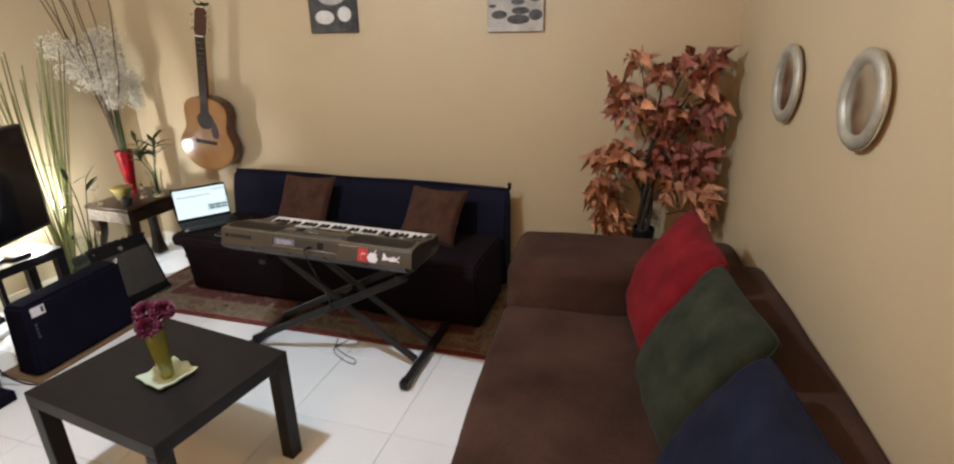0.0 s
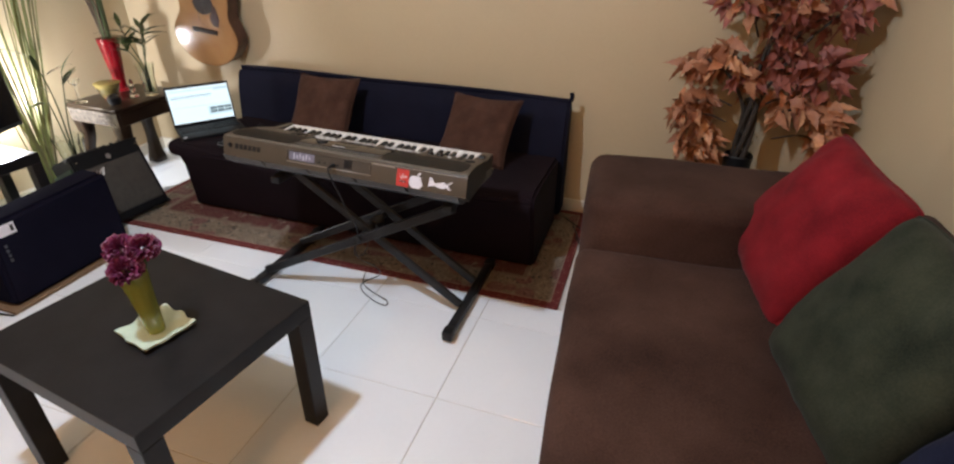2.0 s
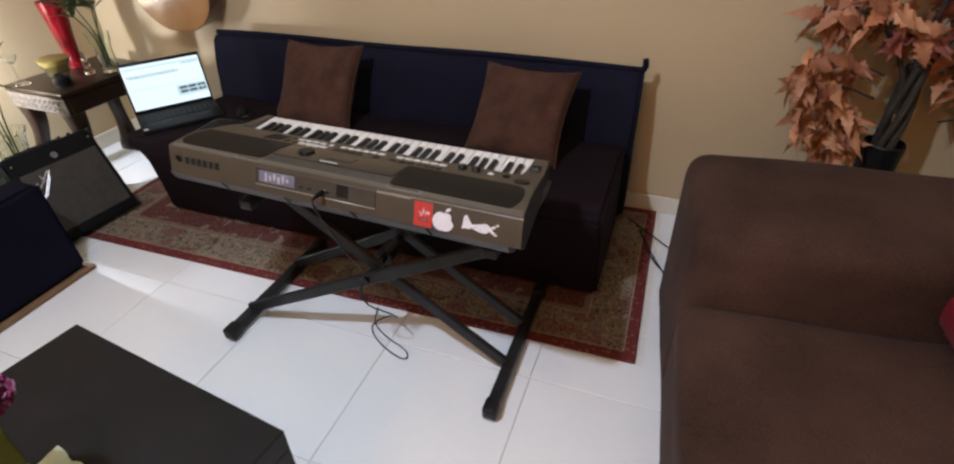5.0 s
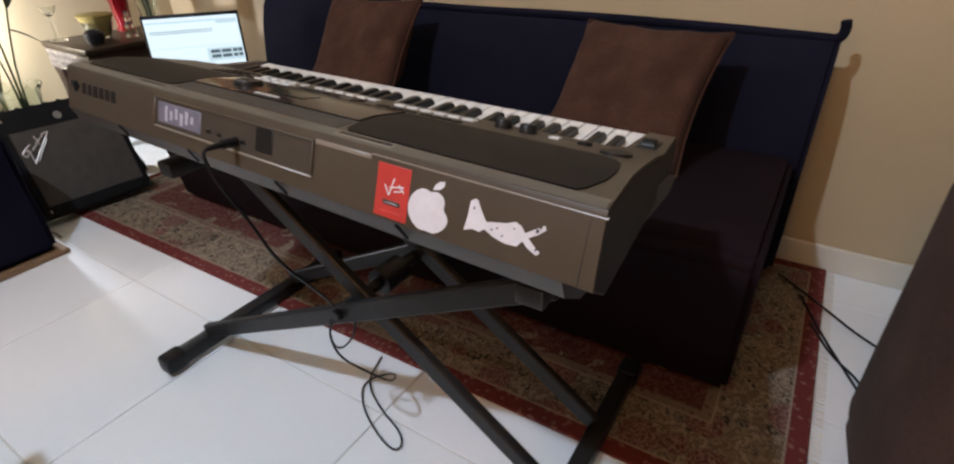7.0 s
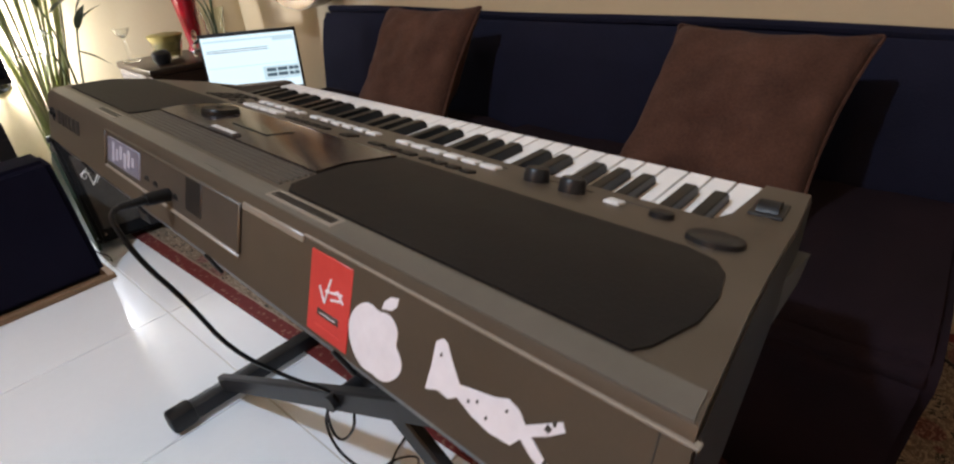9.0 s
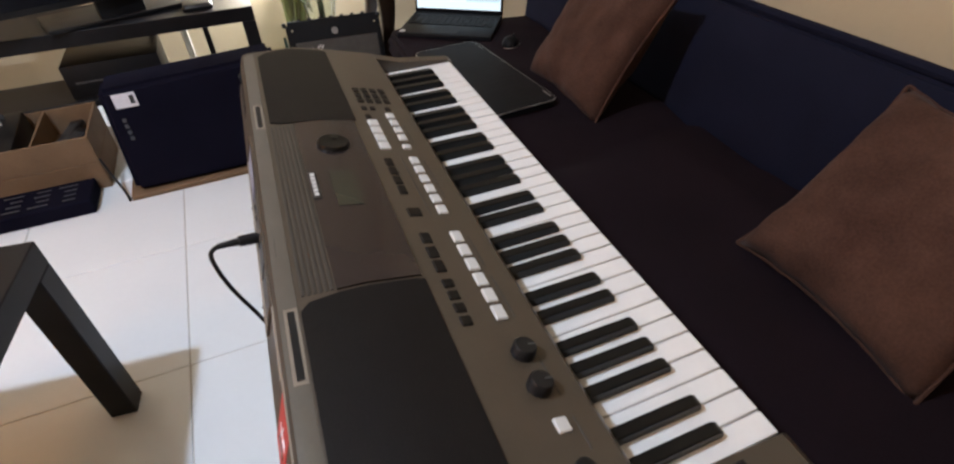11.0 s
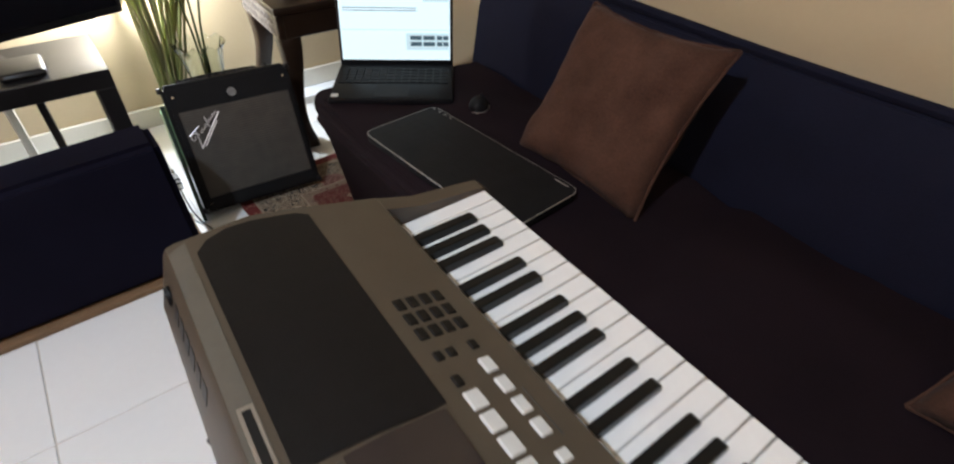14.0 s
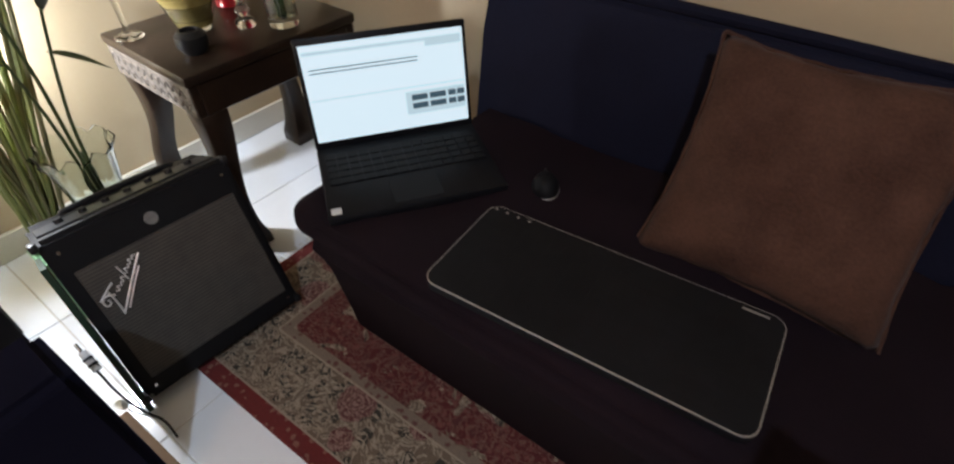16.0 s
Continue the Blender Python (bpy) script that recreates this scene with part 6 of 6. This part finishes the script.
# ---- tall reeds in a pot and a glass vase with a sprig on the floor ----
M_GREENBOX = material("green_glazed_tile", (0.18, 0.36, 0.20), (0.26, 0.46, 0.27), 20, 0.3, bump=0.1)
M_VGLASS = glass("vase_glass", (0.90, 0.95, 0.90), 0.03, 1.45)
vase = thing("glass_vase", "clear glass vase with a frilled rim on the floor", "vase", pose(-2.965, 2.20, 0))
bm = bm_new()
n, rings = 40, []
for r, z, frill in ((0.0, 0.001, 0), (0.048, 0.001, 0), (0.052, 0.02, 0), (0.047, 0.15, 0), (0.052, 0.30, 0), (0.064, 0.375, 0.03), (0.072, 0.395, 0.09), (0.069, 0.396, 0.09), (0.060, 0.373, 0.03), (0.048, 0.30, 0), (0.043, 0.15, 0), (0.046, 0.03, 0), (0.0, 0.025, 0)):
    rings.append([bm.verts.new((r * (1 + frill * math.cos(10 * t)) * math.cos(t), r * (1 + frill * math.cos(10 * t)) * math.sin(t), z + 0.1 * frill * math.sin(10 * t))) for t in [2 * math.pi * i / n for i in range(n)]])
for a, b2 in zip(rings, rings[1:]):
    for i in range(n):
        bm.faces.new((a[i], a[(i + 1) % n], b2[(i + 1) % n], b2[i]))
bmesh.ops.remove_doubles(bm, verts=bm.verts[:], dist=0.0002)
part("glass", bm, M_VGLASS, vase, smooth=60)
reeds = thing("reed_plant", "bundle of tall straight green reeds in a pale green pot", "plant", pose(-3.020, 2.085, 0))
bm = bm_new()
for a in (0, 1, 2, 3):
    n0 = len(bm.verts)
    block(bm, -0.042, 0.042, 0.036, 0.042, 0.001, 0.178, 0.002, 1)
    bm.verts.ensure_lookup_table()
    bmesh.ops.rotate(bm, verts=bm.verts[n0:], matrix=Matrix.Rotation(a * math.pi / 2, 3, "Z"))
block(bm, -0.037, 0.037, -0.037, 0.037, 0.001, 0.012)
block(bm, -0.037, 0.037, -0.037, 0.037, 0.150, 0.158)
part("pot", bm, M_GREENBOX, reeds, "pale green glazed square pot")
rnd = random.Random(5)
for k in range(34):
    bm = bm_new()
    a = rnd.uniform(0, 6.28)
    r0 = rnd.uniform(0.0, 0.026)
    top = rnd.uniform(1.15, 1.50)
    ty = rnd.uniform(0.02, 0.40) if k < 24 else rnd.uniform(-0.22, 0.05)
    tx = rnd.uniform(-0.24, -0.08)
    p0 = Vector((r0 * math.cos(a), r0 * math.sin(a), 0.155))
    p1 = Vector((tx * top / 1.4, ty * top / 1.4, top))
    bow = rnd.uniform(-0.012, 0.012)
    sweep(bm, [p0, p0.lerp(p1, 0.33) + Vector((-0.012, 0.012 + bow, 0)), p0.lerp(p1, 0.66) + Vector((bow - 0.008, bow, 0)), p1], 0.0056 if k < 18 else 0.0034, 6, 0.6)
    part("reed", bm, M_BAMBOO if k % 3 else M_CANEBROWN, reeds)
leafg = [leaf_mesh("leaf", 0.13, 0.026, 0.3, M_LEAFG, False), leaf_mesh("leaf", 0.10, 0.024, 0.15, M_LEAFG, False)]


def leafy_stems(owner, stems, rnd, count, start=0.4, spread=1.0):
    for pts in stems:
        bm = bm_new()
        sweep(bm, pts, 0.0045, 6, 0.5)
        part("stem", bm, M_LEAFG, owner)
        a, b2 = Vector(pts[-2]), Vector(pts[-1])
        for k in range(count):
            s = start + (1 - start) * k / max(1, count - 1)
            ob = new("leaf", leafg[rnd.random() < 0.5])
            ob.parent = owner
            ang = rnd.uniform(0, 6.28)
            ob.matrix_basis = leaf_pose(a.lerp(b2, s), (spread * math.cos(ang), spread * math.sin(ang), rnd.uniform(0.2, 1.0)), rnd.uniform(-0.5, 0.5))


sprig = thing("leafy_sprig", "leafy green stems standing in the glass vase", "plant", pose(-2.965, 2.20, 0))
for pts in ([(0, 0, 0.035), (0.004, 0.004, 0.40), (0.0, 0.010, 0.56), (-0.01, 0.0, 0.70), (-0.02, -0.03, 0.80)], [(0.006, 0.004, 0.035), (0.010, 0.010, 0.40), (0.012, 0.04, 0.55), (0.0, 0.08, 0.68)], [(-0.008, -0.004, 0.035), (-0.010, 0.0, 0.40), (-0.01, -0.02, 0.58)],
            [(-0.014, 0.012, 0.035), (-0.020, 0.014, 0.37)], [(0.016, -0.010, 0.035), (0.024, -0.008, 0.36)]):
    bm = bm_new()
    sweep(bm, pts, 0.0042, 6, 0.6)
    part("stem", bm, M_LEAFG, sprig)
for k, (at, way) in enumerate((((-0.005, 0.015, 0.70), (0.1, 0.06, 0.09)), ((0.0, 0.078, 0.66), (0.0, 0.14, 0.11)), ((-0.018, -0.024, 0.79), (-0.02, -0.09, 0.08)), ((0.006, 0.045, 0.575), (0.03, 0.10, -0.05)), ((-0.01, -0.02, 0.57), (0.04, -0.08, 0.04)),
                               ((-0.005, 0.0, 0.62), (-0.05, -0.06, 0.08)), ((0.002, 0.07, 0.64), (0.07, 0.02, 0.10)), ((-0.01, -0.01, 0.72), (0.02, -0.03, 0.12)), ((0.0, 0.08, 0.68), (0.0, 0.05, 0.12)))):
    ob = new("leaf", leafg[k % 2])
    ob.parent = sprig
    ob.matrix_basis = leaf_pose(Vector(at), way, 0.4 * math.sin(3 * k))

# ---- things on the side table ----
SZ = 0.4862
M_REDGLASS = material("red_glass", (0.28, 0.006, 0.014), (0.40, 0.012, 0.022), 6, 0.08, bump=0.0)
M_REDGLASS.node_tree.nodes["Principled BSDF"].inputs["Transmission Weight"].default_value = 0.5
M_FLUFF = material("cream_dried_grass", (0.60, 0.56, 0.45), (0.76, 0.72, 0.60), 40, 0.9, bump=0.0)
M_TWIG = material("pale_brown_twig", (0.045, 0.03, 0.017), (0.09, 0.058, 0.033), 40, 0.8, bump=0.3)
M_GOLD = material("yellow_candle_wax", (0.20, 0.15, 0.04), (0.29, 0.22, 0.065), 20, 0.5, bump=0.05)
rv = thing("red_vase", "tall red glass vase with dried white grasses and curly twigs", "vase", pose(-3.15, 2.72, SZ))
bm = bm_new()
lathe(bm, [(0.0, 0.0), (0.036, 0.0), (0.034, 0.01), (0.028, 0.02), (0.040, 0.15), (0.056, 0.29), (0.053, 0.29), (0.037, 0.15), (0.024, 0.04), (0.0, 0.04)], 28)
part("glass", bm, M_REDGLASS, rv)
rnd = random.Random(21)
for k in range(9):
    bm = bm_new()
    x, y = rnd.uniform(-0.16, 0.16), rnd.uniform(-0.25, 0.28)
    pts = [(0, 0, 0.04), (x * 0.08, y * 0.06, 0.30), (x * 0.2, y * 0.2, 0.55)]
    for j in range(5):
        s = (j + 1) / 5
        pts.append((max(x * (0.3 + 0.7 * s), -0.18) + rnd.uniform(-0.022, 0.022), min(y * (0.3 + 0.7 * s), 0.27) + rnd.uniform(-0.022, 0.022), 0.62 + 0.72 * s))
    sweep(bm, pts, 0.0052, 6, 0.4)
    part("twig", bm, M_TWIG, rv)
for k in range(7):
    bm = bm_new()
    rod(bm, (0.01 * math.cos(k), 0.01 * math.sin(k), 0.06), (0.026 * math.cos(k), 0.026 * math.sin(k), 0.55), 0.006, sides=6)
    part("stem", bm, M_LEAFG, rv)
plumes = [(-0.05, 0.02, 0.76), (0.02, 0.13, 0.76), (0.0, 0.20, 0.70), (-0.03, -0.09, 0.90), (0.0, 0.10, 0.96), (0.02, -0.01, 0.62), (-0.02, -0.17, 0.80), (0.03, 0.02, 0.84), (-0.06, 0.14, 0.86), (0.03, -0.10, 0.72), (-0.04, 0.22, 0.60), (0.0, 0.07, 0.66), (-0.05, -0.22, 0.93), (0.0, -0.02, 0.98)]
for n, (cx, cy, cz) in enumerate(plumes):
    rx, rz = 0.075 + 0.03 * math.sin(2.3 * n), 0.10 + 0.035 * math.cos(1.7 * n)
    bm = bm_new()
    for k in range(620):
        p = Vector((rnd.gauss(0, 0.42), rnd.gauss(0, 0.42), rnd.gauss(0, 0.42)))
        if p.length > 1:
            continue
        p = Vector((max(cx + rx * p.x, -0.19), min(cy + rx * 1.25 * p.y, 0.28), cz + rz * p.z))
        d = Vector((rnd.uniform(-1, 1), rnd.uniform(-1, 1), rnd.uniform(-0.4, 1))).normalized()
        s = d.orthogonal().normalized()
        ln = rnd.uniform(0.008, 0.024)
        w = rnd.uniform(0.0012, 0.004)
        vs = [bm.verts.new(q) for q in (p - s * w, p + s * w, p + d * ln + s * w * 0.6, p + d * ln - s * w * 0.6)]
        bm.faces.new(vs)
    tagged(part("flower_head", bm, M_FLUFF, rv, "fluffy cream dried grass head", None), kind="stuff")

lucky = thing("lucky_bamboo", "lucky bamboo with dark leaves in a clear glass vase", "plant", pose(-2.925, 2.715, SZ))
bm = bm_new()
lathe(bm, [(0.0, 0.0), (0.034, 0.0), (0.036, 0.02), (0.034, 0.10), (0.048, 0.17), (0.046, 0.17), (0.031, 0.10), (0.030, 0.02), (0.0, 0.012)], 24)
part("glass_vase", bm, M_VGLASS, lucky)
leafy_stems(lucky, [[(0, 0, 0.02), (0.0, 0.0, 0.16), (-0.03, -0.03, 0.28), (-0.04, -0.05, 0.38)], [(0.01, 0, 0.02), (0.01, 0.0, 0.16), (0.03, 0.0, 0.28), (0.02, 0.03, 0.38)], [(-0.01, 0.01, 0.02), (-0.01, 0.01, 0.16), (0.02, 0.02, 0.25), (0.05, 0.0, 0.33)], [(0.0, -0.01, 0.02), (0.0, -0.01, 0.15), (-0.02, -0.05, 0.24), (-0.03, -0.09, 0.31)]], random.Random(14), 9, 0.0)


def candle_glass(x, y, stem, bowl, label):
    g = thing("candle_glass", label, "glass", pose(x, y, SZ))
    bm = bm_new()
    lathe(bm, [(0.0, 0.0), (0.032, 0.0), (0.030, 0.005), (0.006, 0.010), (0.006, stem), (0.020, stem + 0.012), (bowl, stem + 0.035), (bowl - 0.003, stem + 0.035), (0.016, stem + 0.014), (0.0, stem + 0.010)], 24)
    part("bowl", bm, M_CLEAR, g)
    return g


candle_glass(-3.15, 2.455, 0.09, 0.03, "small clear stemmed glass candle holder")
candle = thing("yellow_candle_bowl", "yellow wax candle in a shallow glass bowl", "candle", pose(-3.07, 2.575, SZ))
bm = bm_new()
lathe(bm, [(0.0, 0.0), (0.034, 0.0), (0.048, 0.03), (0.058, 0.062), (0.055, 0.062), (0.045, 0.03), (0.0, 0.008)], 28)
part("bowl", bm, M_CLEAR, candle)
bm = bm_new()
lathe(bm, [(0.0, 0.010), (0.034, 0.010), (0.044, 0.035), (0.050, 0.055), (0.066, 0.085), (0.055, 0.09), (0.0, 0.088)], 28)
part("wax", bm, M_GOLD, candle)
pot = thing("dark_ornament", "small dark round incense pot", "ornament", pose(-2.955, 2.50, SZ))
bm = bm_new()
lathe(bm, [(0.0, 0.0), (0.024, 0.0), (0.034, 0.018), (0.033, 0.038), (0.022, 0.048), (0.018, 0.048), (0.018, 0.04), (0.0, 0.038)], 24)
part("bowl", bm, M_BLACK, pot)
orn = thing("glass_candlestick", "clear glass candlestick of three stacked balls", "candlestick", pose(-2.990, 2.655, SZ))
bm = bm_new()
lathe(bm, [(0.0, 0.0), (0.022, 0.0), (0.024, 0.012), (0.010, 0.024), (0.018, 0.036), (0.010, 0.050), (0.006, 0.054), (0.014, 0.064), (0.008, 0.076), (0.010, 0.086), (0.0, 0.098)], 20)
part("body", bm, M_CLEAR, orn, smooth=60)

# ---- floor tiles ----
SX2, SY2 = 0.461, 0.441
bm = bm_new()
block(bm, -SX2 / 2 + 0.0015, SX2 / 2 - 0.0015, -SY2 / 2 + 0.0015, SY2 / 2 - 0.0015, -0.02, 0.0, 0.0012, 1)
tile_mesh = mesh_of("tile", bm, M_TILE)
gx, gy = -2.103 - 3 * SX2, 1.567 - 8 * SY2
for i in range(11):
    for j in range(13):
        cx, cy = gx + (i + 0.5) * SX2, gy + (j + 0.5) * SY2
        if cx - SX2 / 2 < XE and cx + SX2 / 2 > X0 and cy - SY2 / 2 < Y1 and cy + SY2 / 2 > Y0:
            ob = new("tile", tile_mesh)
            ob.parent = floor
            ob.location = (cx, cy, 0)
